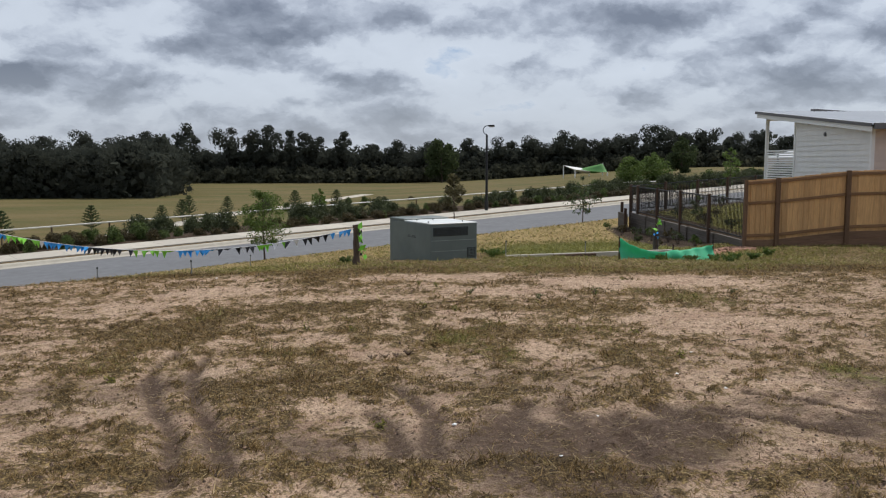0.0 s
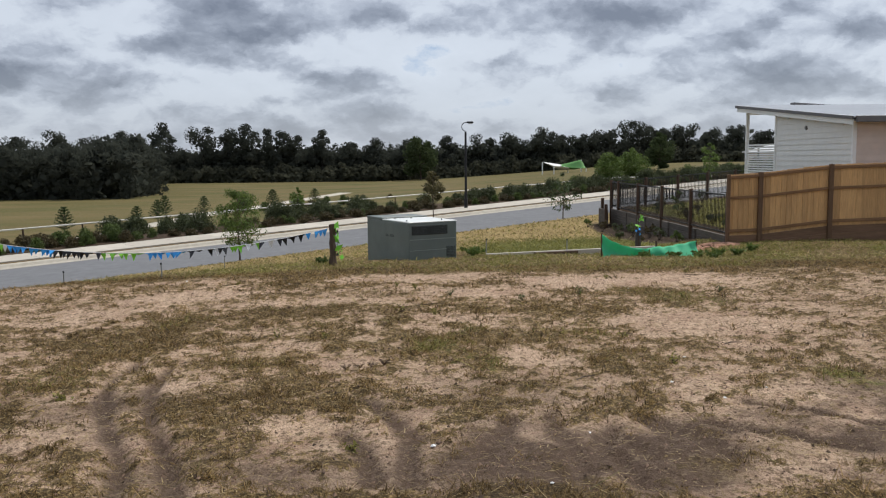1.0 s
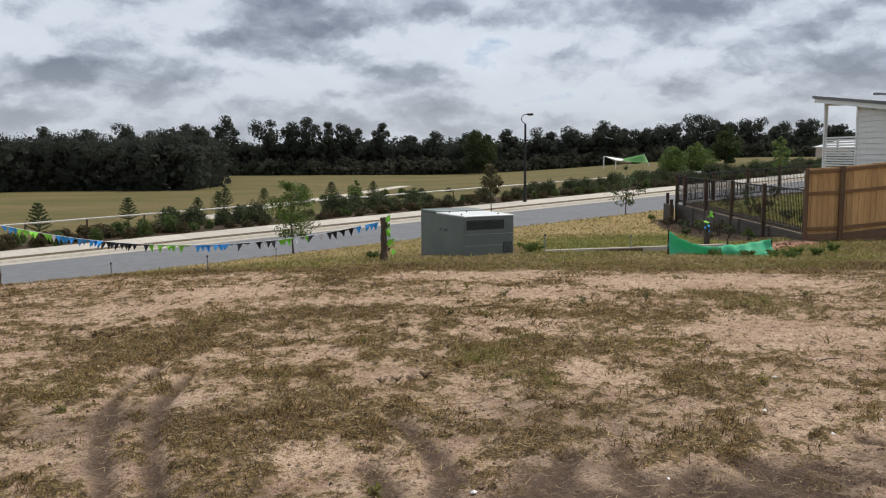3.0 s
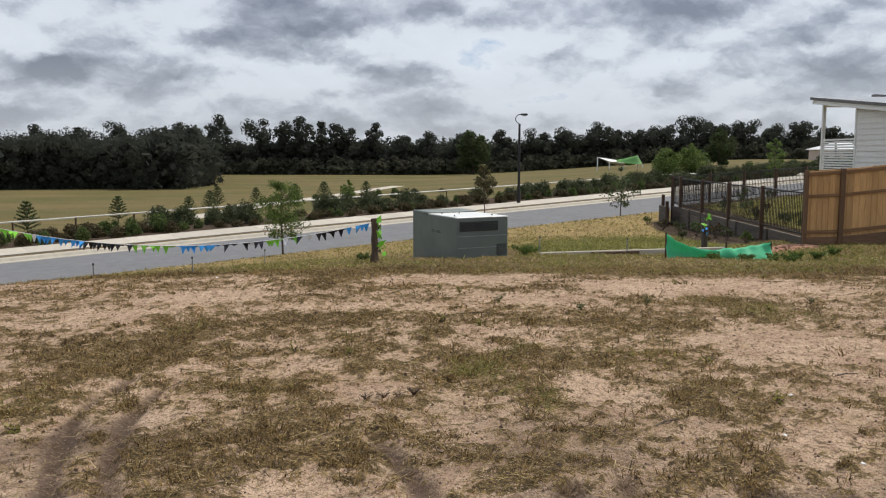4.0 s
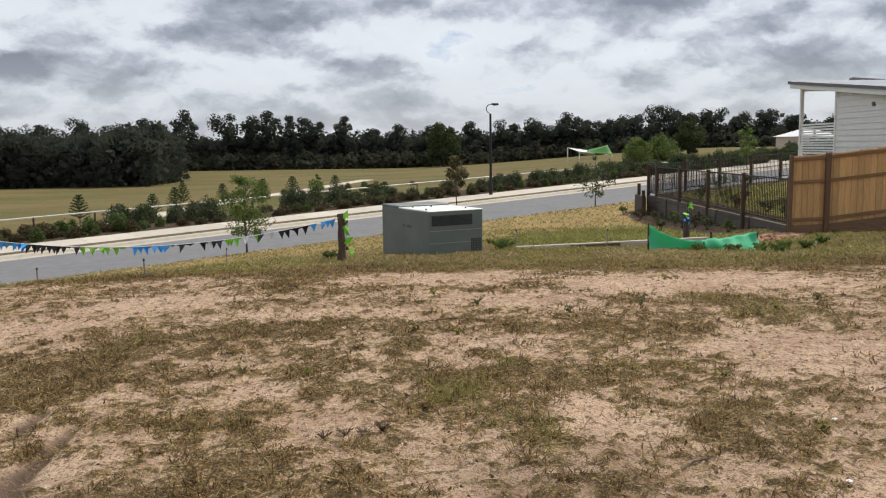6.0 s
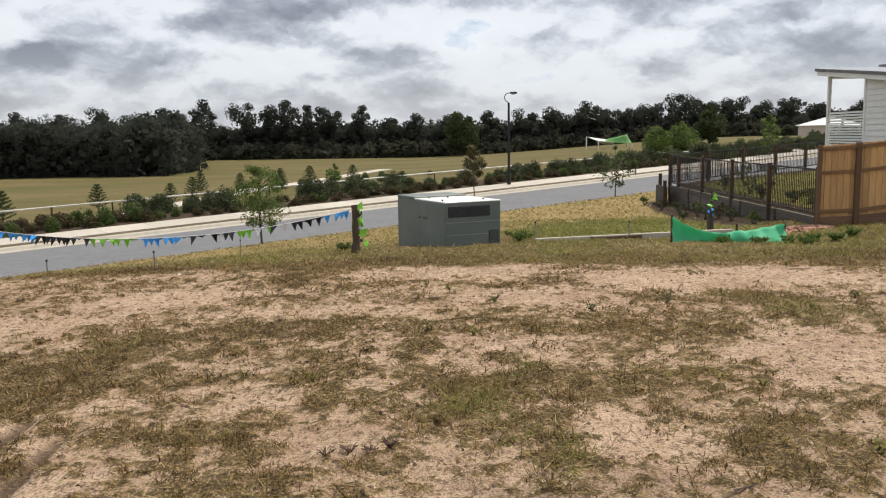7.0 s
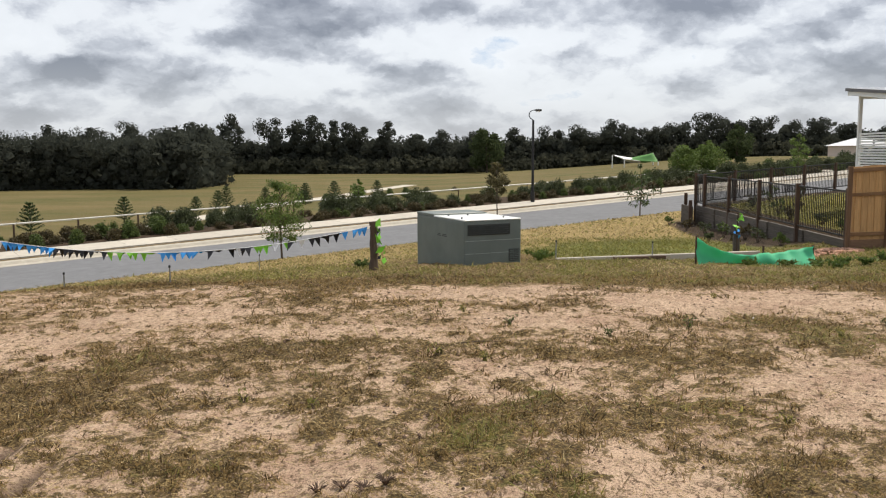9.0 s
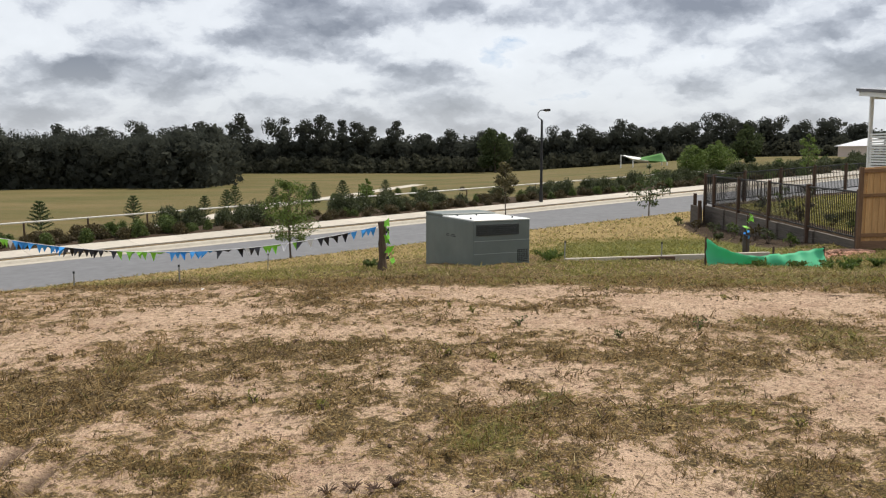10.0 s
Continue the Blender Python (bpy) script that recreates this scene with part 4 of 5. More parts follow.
# ---- neighbouring house ----
def build_house():
    house = thing("house", Matrix(), "white weatherboard house with a skillion roof and open porch", "house")
    X0, YN, YF, YP = 12.7, 25.1, 30.5, 33.1

    def roof_under(y):
        return 2.47 + (y - YN) * 0.096
    # side wall: boards
    core = bmesh.new()
    vs = [core.verts.new(c) for c in ((X0 + 0.03, YN + 0.03, -0.9), (X0 + 0.03, YF, -0.9), (X0 + 0.03, YF, roof_under(YF) - 0.02), (X0 + 0.03, YN + 0.03, roof_under(YN) - 0.02))]
    f = core.faces.new(vs)
    ret = bmesh.ops.extrude_face_region(core, geom=[f])
    bmesh.ops.translate(core, verts=[v for v in ret["geom"] if isinstance(v, bmesh.types.BMVert)], vec=(9.0, 0, 0))
    bmesh.ops.recalc_face_normals(core, faces=core.faces)
    wall = part("wall", core, M_CREAM, house)
    z = -0.85
    while z < 3.0:
        # lapped boards: thick at the foot, cut where the roof comes down
        top = z + 0.178
        yf, yn = YF, YN
        if roof_under(YF) < top:
            break
        if roof_under(YN) < top:
            yn = YN + (top - roof_under(YN)) / 0.096
        bm = bmesh.new()
        sec = [(0.034, z), (0.0, z), (0.022, top + 0.01), (0.034, top + 0.01)]
        a = [bm.verts.new((X0 + u, yn, w)) for u, w in sec]
        b = [bm.verts.new((X0 + u, yf, w)) for u, w in sec]
        for i in range(4):
            bm.faces.new((a[i], a[(i + 1) % 4], b[(i + 1) % 4], b[i]))
        bm.faces.new(a[::-1]); bm.faces.new(b)
        bmesh.ops.recalc_face_normals(bm, faces=bm.faces)
        part("weatherboard", bm, M_WHITE, wall)
        z += 0.178
    z = -0.85
    while z < 2.2:
        # back wall boards: the pinkish light on them is put into their colour
        part("weatherboard", box_bm(X0 + 0.1, YN + 0.004, z, X0 + 9, YN + 0.03, z + 0.17), M_CREAM, wall)
        z += 0.178
    part("corner_trim", box_bm(X0 - 0.02, YN - 0.03, -0.9, X0 + 0.09, YN + 0.07, roof_under(YN) - 0.02, bevel=0.006), M_TRIM, house)
    part("corner_trim", box_bm(X0 - 0.02, YF - 0.08, -0.9, X0 + 0.09, YF + 0.02, roof_under(YF) - 0.02, bevel=0.006), M_TRIM, house)
    # roof sheet, barge and gutter
    def slab(x0, x1, y0, y1, up, thick, mat, name, label=""):
        bm = bmesh.new()
        vs = []
        for x in (x0, x1):
            for y in (y0, y1):
                for t in (up, up + thick):
                    vs.append(bm.verts.new((x, y, roof_under(y) + t)))
        bmesh.ops.convex_hull(bm, input=vs)
        bmesh.ops.dissolve_limit(bm, angle_limit=0.01, verts=bm.verts, edges=bm.edges)
        return part(name, bm, mat, house, label)
    roof = slab(X0 - 0.25, X0 + 9.3, YN - 0.45, YP + 0.45, 0.10, 0.05, M_ROOF, "roof", "pale steel roof sheeting")
    for i in range(40):
        x = X0 - 0.15 + i * 0.235
        bm = bmesh.new()
        add_tube(bm, [(x, YN - 0.44, roof_under(YN - 0.44) + 0.155), (x, YP + 0.44, roof_under(YP + 0.44) + 0.155)], 0.022, 5)
        part("rib", bm, M_ROOF, roof)
    slab(X0 - 0.30, X0 - 0.255, YN - 0.45, YP + 0.48, 0.045, 0.10, M_FASCIA, "barge_board", "dark grey barge board")
    slab(X0 - 0.245, X0 - 0.215, YN - 0.42, YP + 0.40, -0.10, 0.145, M_TRIM, "barge_trim", "white trim under the barge")
    slab(X0 - 0.21, X0 + 9.2, YF + 0.03, YP + 0.40, -0.02, 0.10, M_SOFFIT, "soffit", "cream porch soffit")
    part("gutter", box_bm(X0 - 0.2, YN - 0.58, roof_under(YN - 0.45) - 0.03, X0 + 9.3, YN - 0.46, roof_under(YN - 0.45) + 0.15, bevel=0.01), M_FASCIA, house, "dark gutter")
    # porch
    part("porch_post", box_bm(X0 - 0.02, YP - 0.05, -0.9, X0 + 0.09, YP + 0.06, roof_under(YP), bevel=0.006), M_TRIM, house)
    part("porch_beam", box_bm(X0 - 0.01, YP - 0.03, roof_under(YP) - 0.20, X0 + 9, YP + 0.04, roof_under(YP) - 0.03, bevel=0.006), M_TRIM, house)
    part("porch_floor", box_bm(X0, YF + 0.03, 0.55, X0 + 9, YP + 0.1, 0.72, bevel=0.006), M_TRIM, house)
    for i in range(13):
        zz = 0.78 + i * 0.088
        part("slat", box_bm(X0 + 0.012, YF + 0.03, zz, X0 + 0.04, YP - 0.05, zz + 0.058, bevel=0.003), M_TRIM, house)
    part("slat_post", box_bm(X0 + 0.042, (YF + YP) / 2 + 0.25, 0.72, X0 + 0.09, (YF + YP) / 2 + 0.30, 1.9), M_FASCIA, house)
    part("vent_cap", tube_bm([(X0 - 0.03, 28.1, 2.36), (X0 + 0.04, 28.1, 2.36)], 0.07, 10), M_FASCIA, house, "small grey vent cap")
    wedge = bmesh.new()
    vs = [wedge.verts.new((x, y, z)) for x, z in ((X0 + 1.9, 3.36), (X0 + 3.7, 3.40), (X0 + 1.9, 3.52)) for y in (33.3, 33.6)]
    bmesh.ops.convex_hull(wedge, input=vs)
    part("upper_fascia", wedge, M_FASCIA, house, "dark edge of the raised front roof")


build_house()


# ---- street lamps ----
def build_lamp(x, y, h, label):
    s, b = road_sb(x, y)
    z = float(ground_z(x, y))
    lamp = thing("street_lamp", Matrix.Translation((x, y, z)), label, "street lamp", "street lamps")
    part("base", tube_bm([(0, 0, -0.2), (0, 0, 0.62)], 0.115, 12), M_BLACK, lamp)
    part("pole", tube_bm([(0, 0, 0.62), (0, 0, h * 0.5), (0, 0, h - 0.56)], [0.08, 0.072, 0.062], 12), M_BLACK, lamp)
    pts = []
    for i in range(11):
        a = math.pi * (1.42 - 0.95 * i / 10)
        pts.append((0.26 * math.cos(a) + 0.03, 0, h - 0.28 + 0.26 * math.sin(a)))
    pts = [(0, 0, h - 0.64)] + pts
    part("arm", tube_bm(pts, 0.024, 8), M_BLACK, lamp)
    hd = part("head", tube_bm([(0.06, 0, h - 0.01), (0.12, 0, h - 0.02), (0.42, 0, h - 0.02), (0.47, 0, h - 0.03)], [0.03, 0.06, 0.065, 0.04], 10), M_BLACK, lamp)
    part("lens", tube_bm([(0.16, 0, h - 0.09), (0.38, 0, h - 0.09)], 0.03, 8), M_TRIM, hd, "pale lamp lens")


build_lamp(2.85, 51.4, 5.2, "black street lamp with a curled arm beside the footpath")
build_lamp(45.5, 100.0, 4.9, "black street lamp far up the street")


# ---- plants ----
def build_tree(name, x, y, h, trunk_r, crown_r, crown_lo, n, leaf, mat, label, group="", seed=1, clumps=14, aspect=0.5, lean=0.0, conical=False):
    rng = np.random.default_rng(seed)
    z = float(ground_z(x, y))
    tree = thing(name, Matrix.Translation((x, y, z)), label, "tree", group)
    bm = bmesh.new()
    pts = [(lean * t * h + 0.03 * h * math.sin(t * 4 + seed) * t, 0.02 * h * math.cos(t * 3 + seed) * t, -0.1 + (h * 0.93 + 0.1) * t) for t in np.linspace(0, 1, 9)]
    add_tube(bm, pts, [trunk_r * (1 - 0.85 * t) for t in np.linspace(0, 1, 9)], 8)
    cl, rad = [], []
    for i in range(clumps):
        t = crown_lo + (1 - crown_lo) * (i + rng.random()) / clumps
        prof = (1 - (t - crown_lo) / (1 - crown_lo)) ** 0.8 + 0.08 if conical else math.sin(math.pi * min(1, 0.12 + 0.85 * (t - crown_lo) / (1 - crown_lo))) ** 0.7
        a = i * 2.4 + rng.random()
        r = crown_r * prof * rng.uniform(0.45, 0.85)
        c = np.array([lean * t * h + r * math.cos(a), r * math.sin(a), t * h + rng.normal() * 0.04 * h])
        cl.append(c)
        rad.append(crown_r * prof * rng.uniform(0.35, 0.6) + 0.04 * crown_r)
        root = (lean * t * h, 0, max(0.25 * h, (t - 0.14) * h))
        add_tube(bm, [root, tuple((np.array(root) + c) / 2 + np.array([0, 0, 0.02 * h])), tuple(c)], [trunk_r * 0.35, trunk_r * 0.22, trunk_r * 0.08], 5)
    part("trunk", bm, M_BARK, tree)
    q = leaf_quads(rng, crown_points(rng, n, np.array(cl), np.array(rad)), leaf, aspect, 0.2)
    quads_mesh("crown", q, mat, tree)
    return tree


build_tree("young_tree", -6.49, 30.97, 2.55, 0.04, 0.88, 0.30, 3400, 0.13, M_TREE, "slender young street tree with airy feathery green crown", "street trees", 3, 26, 0.24)
build_tree("young_tree", 7.1, 41.8, 2.1, 0.035, 0.82, 0.25, 520, 0.20, M_PINE, "sparse young street tree with drooping branches", "street trees", 5, 12, 0.25)
build_tree("young_tree", 0.78, 45.6, 2.8, 0.035, 0.62, 0.48, 1300, 0.14, M_BRONZE, "young street tree with bronze-green crown beside the footpath", "street trees", 9, 16, 0.6)
build_tree("young_tree", -12.0, 84.0, 2.9, 0.04, 0.8, 0.3, 500, 0.26, M_ROUND, "yellow-green young tree standing in the field", "field trees", 13, 12, 0.6)
build_tree("young_tree", 23.0, 66.5, 2.9, 0.04, 0.75, 0.35, 520, 0.22, M_ROUND, "yellow-green street sapling up the hill", "street trees", 15, 12, 0.5)


def conifer(x, y, h, seed, proto=[]):
    """Young araucaria pine: straight trunk with tiers of upturned branches."""
    z = float(ground_z(x, y))
    if proto:
        ob = copy_thing(proto[0], Matrix.Translation((x, y, z)) @ Matrix.Rotation(seed * 1.7, 4, "Z"))
        for c in ob.children:
            c.scale = (h / 2.4,) * 3
        return
    rng = np.random.default_rng(4)
    tree = thing("young_pine", Matrix.Translation((x, y, z)), "young dark green pine with tiered branches in the field", "pine tree", "row of young pines")
    bm = bmesh.new()
    add_tube(bm, [(0, 0, -0.1), (0.02, 0, 1.2), (0, 0, 2.4)], [0.05, 0.035, 0.008], 7)
    pts = []
    for k in range(8):
        t = 0.2 + 0.76 * k / 7
        n = 6
        r = 1.0 * (1 - t) ** 0.6 + 0.06
        for i in range(n):
            a = 2 * math.pi * i / n + k * 0.7
            tip = np.array([r * math.cos(a), r * math.sin(a), 2.4 * t + 0.42 * r])
            root = np.array([0, 0, 2.4 * t])
            add_tube(bm, [tuple(root), tuple(tip)], [0.014, 0.005], 4)
            for u in np.linspace(0.15, 1.0, 16):
                p = root + (tip - root) * u
                for _ in range(3):
                    pts.append(p + rng.normal(size=3) * (0.032, 0.032, 0.03))
    part("trunk", bm, M_BARK, tree)
    quads_mesh("crown", leaf_quads(rng, np.array(pts), 0.15, 0.28, 0.9), M_PINE, tree)
    for c in tree.children:
        c.scale = (h / 2.4,) * 3
    proto.append(tree)


for i, (x, y, h) in enumerate(((-34.5, 66.0, 2.7), (-31.8, 76.6, 2.5), (-26.5, 80.0, 2.2), (-27.0, 88.0, 2.4), (-28.7, 96.2, 2.5), (-25.0, 99.0, 2.2), (-20.6, 100.0, 2.5), (-17.2, 100.0, 2.6), (-13.0, 106.0, 2.3))):
    conifer(x, y, h, i)


def build_shrubs():
    """Garden bed beyond the footpath: mounds of small leaves on short stems."""
    rng = np.random.default_rng(21)
    protos = []
    kinds = ((M_SHRUB, "grey-green feathery shrub in the garden bed", 1.05, 1.05, 0.17, 1300), (M_SHRUB2, "low bronze rounded shrub in the mulched bed", 0.75, 0.62, 0.10, 1100), (M_LEAF, "dense green rounded shrub in the garden bed", 0.62, 0.85, 0.10, 1100))
    for k, (mat, label, w, h, leaf, n) in enumerate(kinds):
        for v in range(3):
            sh = thing("shrub", Matrix.Translation((0, 0, -60)), label, "shrub", "garden bed shrubs")
            bm = bmesh.new()
            cl, rad = [], []
            for i in range(15):
                a = i * 2.4 + v
                t = (i + 0.5) / 15
                r = w * (0.75 - 0.55 * t) * rng.uniform(0.5, 1.0)
                c = np.array([r * math.cos(a), r * math.sin(a), h * (0.10 + 0.75 * t)])
                cl.append(c)
                rad.append(w * rng.uniform(0.26, 0.42))
                add_tube(bm, [(0, 0, -0.1), tuple(c * (0.5, 0.5, 0.6)), tuple(c)], [0.02, 0.014, 0.005], 4)
            part("stem", bm, M_BARK, sh)
            p = crown_points(rng, n, np.array(cl), np.array(rad))
            p[:, 2] = np.abs(p[:, 2]) * rng.uniform(0.92, 1.12, n)
            quads_mesh("foliage", leaf_quads(rng, p, leaf, 0.3 if k == 0 else 0.6, 1.1 if k == 0 else 0), mat, sh)
            protos.append(sh)
    spots = []
    for i in range(240):
        s = -36 + 104 * ((i * 0.6180339) % 1.0)
        b = 4.4 + 6.2 * rng.random() ** 1.3
        tall = (-2.5 < s < 2.5 or 6 < s < 13.5 or 19 < s < 27 or s > 30) and b > 5.2
        if tall:
            kind, size = 0, rng.uniform(0.7, 1.05)
        elif s < -3:
            kind, size = (1 if rng.random() < 0.7 else 2), rng.uniform(0.6, 0.9)
        else:
            kind, size = (1 if rng.random() < 0.5 else 2), rng.uniform(0.45, 0.7)
        spots.append((s, b, kind, size))
    for i in range(120):
        s = -30 + 80 * ((i * 0.7548777) % 1.0)
        spots.append((s, 3.9 + 1.6 * rng.random(), 1 if rng.random() < 0.75 else 2, rng.uniform(0.5, 0.8)))
    for s in (-6.2, -5.0, -3.6):
        spots.append((s, 5.6, 2, 1.0))
    for s, b, kind, size in spots:
        x, y = road_xy(s, b)
        m = Matrix.Translation((x, y, float(ground_z(x, y)) - 0.03)) @ Matrix.Rotation(rng.random() * 6.28, 4, "Z")
        ob = copy_thing(protos[kind * 3 + int(rng.integers(0, 3))], m)
        for c in ob.children:
            c.scale = (size * rng.uniform(0.9, 1.2), size * rng.uniform(0.9, 1.2), size * rng.uniform(0.85, 1.1))
    for x, y, size in ((-19.0, 104.0, 1.3), (-17.2, 106.0, 1.2), (-15.4, 108.0, 1.3), (-13.6, 107.0, 1.2), (-11.8, 109.0, 1.4), (-9.6, 108.0, 1.5), (-7.4, 112.0, 0.9), (-21.5, 103.0, 1.5), (-4.0, 118.0, 0.9), (20.0, 108.0, 1.8), (23.0, 110.0, 1.6), (26.0, 109.0, 1.9), (36.0, 112.0, 2.0), (39.0, 110.0, 1.8), (42.0, 113.0, 2.0), (45.0, 111.0, 1.9), (48.0, 114.0, 2.0), (51.0, 116.0, 2.0)):
        ob = copy_thing(protos[int(rng.integers(0, 9))], Matrix.Translation((x, y, float(ground_z(x, y)) - 0.03)) @ Matrix.Rotation(rng.random() * 6.28, 4, "Z"))
        tagged(ob, "small dark shrub standing in the dry field", group="field shrubs")
        for c in ob.children:
            c.scale = (size,) * 3
    for pr in protos:
        for c in list(pr.children):
            bpy.data.objects.remove(c)
        bpy.data.objects.remove(pr)


build_shrubs()


def build_rail_fence():
    """Low white rail on posts along the edge of the field."""
    fence = thing("rail_fence", Matrix(), "low pale pipe rail on dark posts along the field", "fence")
    def at(s):
        x, y = road_xy(s, 28.0)
        return Vector((x, y, float(-3.3 + 0.036 * (s + 7)) if s < 60 else -0.9))
    for i in range(29):
        s = -47 + i * 4.0
        p, q = at(s), at(s + 4.0)
        part("rail", tube_bm([p, q], 0.06, 6), M_RAIL, fence)
        g = float(ground_z(p.x, p.y))
        part("post", box_bm(p.x - 0.05, p.y - 0.05, min(g, p.z - 0.9) - 0.2, p.x + 0.05, p.y + 0.05, p.z, bevel=0.006), M_POSTBROWN, fence)


build_rail_fence()


# ---- woods ----
def build_woods():
    rng = np.random.default_rng(33)
    quads, trunks = [], bmesh.new()

    def grow(x, y, top, w, leaf, n, low):
        """One tree of the woods up to the height top; low: where its crown begins, as a share of its height."""
        z = float(ground_z(x, y)) - 0.3
        h = top - z
        k = 13
        t = low + (0.95 - low) * (np.arange(k) + rng.random(k)) / k
        a = rng.random(k) * 6.28
        r = w * np.sqrt(np.clip(1 - ((t - 0.55) / 0.62) ** 2, 0.1, 1)) * rng.random(k) ** 0.5 * 0.75
        cl = np.stack([x + r * np.cos(a), y + r * np.sin(a), z + t * h - 0.15 * w], -1)
        rad = w * rng.uniform(0.30, 0.52, k)
        idx = rng.integers(0, k, n)
        out = rng.normal(size=(n, 3))
        out /= np.linalg.norm(out, axis=1, keepdims=True)
        p = cl[idx] + out * (rad[idx] * rng.random(n) ** 0.3)[:, None] * (1, 1, 0.8)
        nrm = out + rng.normal(size=(n, 3)) * 0.28
        u = np.cross(nrm, rng.normal(size=(n, 3)))
        u /= np.linalg.norm(u, axis=1, keepdims=True)
        v = np.cross(nrm, u)
        v /= np.linalg.norm(v, axis=1, keepdims=True)
        sz = (leaf * rng.uniform(0.6, 1.4, n) * 0.5)[:, None]
        quads.append(np.stack([p - u * sz, p + v * sz * 0.8, p + u * sz, p - v * sz * 0.8], axis=1))
        m = 90 if low < 0.12 else 40
        core = np.stack([x + rng.normal(size=m) * 0.32 * w, y + rng.normal(size=m) * 0.25 * w, z + h * (low + (0.80 - low) * rng.random(m))], -1)
        quads.append(leaf_quads(rng, core, w * 0.30, 0.9))
        if low > 0.12:
            add_tube(trunks, [(x, y, z), (x + 0.2, y, z + h * 0.5), (x, y, z + h * 0.85)], [0.2, 0.15, 0.05], 5)

    # near wood on the western side: a dense dark edge down to the grass
    for i in range(330):
        u = (i + rng.random()) / 330
        x = -178 + 131 * u
        front = 128 + 19 * u + 3 * math.sin(u * 17)
        y = front + 24 * rng.random() ** 1.6
        grow(x - 3, y, rng.uniform(4.9, 6.3) + 1.2 * (rng.random() < 0.10) - 1.0 * u, rng.uniform(3.0, 4.4), 0.31, 1350, 0.02)
    # the wood's edge running back from its corner
    for i in range(70):
        u = rng.random()
        grow(-50 - 6 * rng.random() - 27 * u, 148 + 100 * u, rng.uniform(5, 7.5), rng.uniform(3.4, 4.6), 0.8, 420, 0.02)
    # far line across the flats: a closed lower storey, taller crowns behind it
    for i in range(420):
        x = -125 + 350 * (i + rng.random()) / 420
        y = 254 + 0.06 * x + 36 * rng.random() ** 1.4
        grow(x, y, rng.uniform(4.6, 6.6) + 0.014 * max(0, x), rng.uniform(4.6, 6.4), 0.75, 480, 0.02)
    # crowns that stand above the rest: across, height of the top, half width
    for x, top, w in ((-146, 11.5, 5.0), (-129, 10.0, 4.5), (-104, 11.2, 5.0), (-84, 11.0, 5.2), (-75, 13.0, 4.6), (-63, 12.4, 5.2), (-56, 11.4, 4.6), (-49, 12.8, 5.6), (-43, 11.6, 4.4), (-38, 10.6, 4.5), (-28.5, 10.8, 3.6), (-12, 8.2, 4.4), (-3, 8.4, 5.2), (10, 8.6, 4.4), (20, 8.8, 4.6)):
        grow(x, 253 + 0.06 * x, top, w * 1.02, 0.55, 2600, 0.36)
    for x, top, w in ((28, 9.4, 5.0), (36, 11.0, 5.4), (42, 9.8, 4.8), (48, 9.2, 4.6), (54, 10.0, 5.0), (60, 10.6, 5.0), (67, 13.6, 5.8), (73, 11.4, 5.0), (78, 10.6, 4.6), (83, 12.0, 5.4), (90, 10.8, 4.8), (100, 12.0, 5.2), (109, 10.0, 4.8), (121, 10.2, 5.0), (136, 10.8, 5.2), (-116, 9.4, 4.6), (-95, 9.6, 4.4), (-20, 7.6, 4.0)):
        grow(x, 253 + 0.06 * x, top, w * 1.02, 0.55, 2600, 0.36)
    dark = len(quads)
    # undergrowth in front of it
    for i in range(240):
        x = -95 + 300 * (i + rng.random()) / 240
        grow(x, 247 + 0.06 * x + 4 * rng.random(), float(ground_z(x, 248)) + rng.uniform(2.0, 6.0), rng.uniform(2.6, 4.2), 0.7, 330, 0.02)
    quads_mesh("undergrowth", np.concatenate(quads[dark:]), M_OLIVE, None, label="olive undergrowth along the foot of the woods", category="undergrowth", kind="stuff")
    quads_mesh("woods", np.concatenate(quads[:dark]), M_FOREST, None, label="dense dark eucalypt woods closing the flats", category="woods", kind="stuff")
    mesh_ob("wood_trunks", trunks, M_BARKSHADE, None, "shade-coloured trunks inside the woods", "woods", kind="stuff")


build_woods()


# ---- grass ----
def blades(rng, x, y, z, h, w, lean, flat=0.0):
    """Tapered blades, one quad each, standing at the given feet."""
    n = len(x)
    a, tw = rng.random(n) * 6.283, rng.random(n) * 6.283
    foot = np.stack([x, y, z - 0.004], -1)
    side = np.stack([np.cos(tw), np.sin(tw), np.zeros(n)], -1) * (w * 0.5)[:, None]
    out = (np.abs(rng.normal(size=n)) * lean + flat)
    tip = foot + np.stack([np.cos(a) * out * h, np.sin(a) * out * h, h * (1 - flat * 0.85)], -1)
    return np.stack([foot - side, foot + side, tip + side * 0.25, tip - side * 0.25], axis=1)


def surface_z(x, y):
    g, gr, dm = cover(x, y)
    return ground_z(x, y) + relief(x, y, g), g, gr


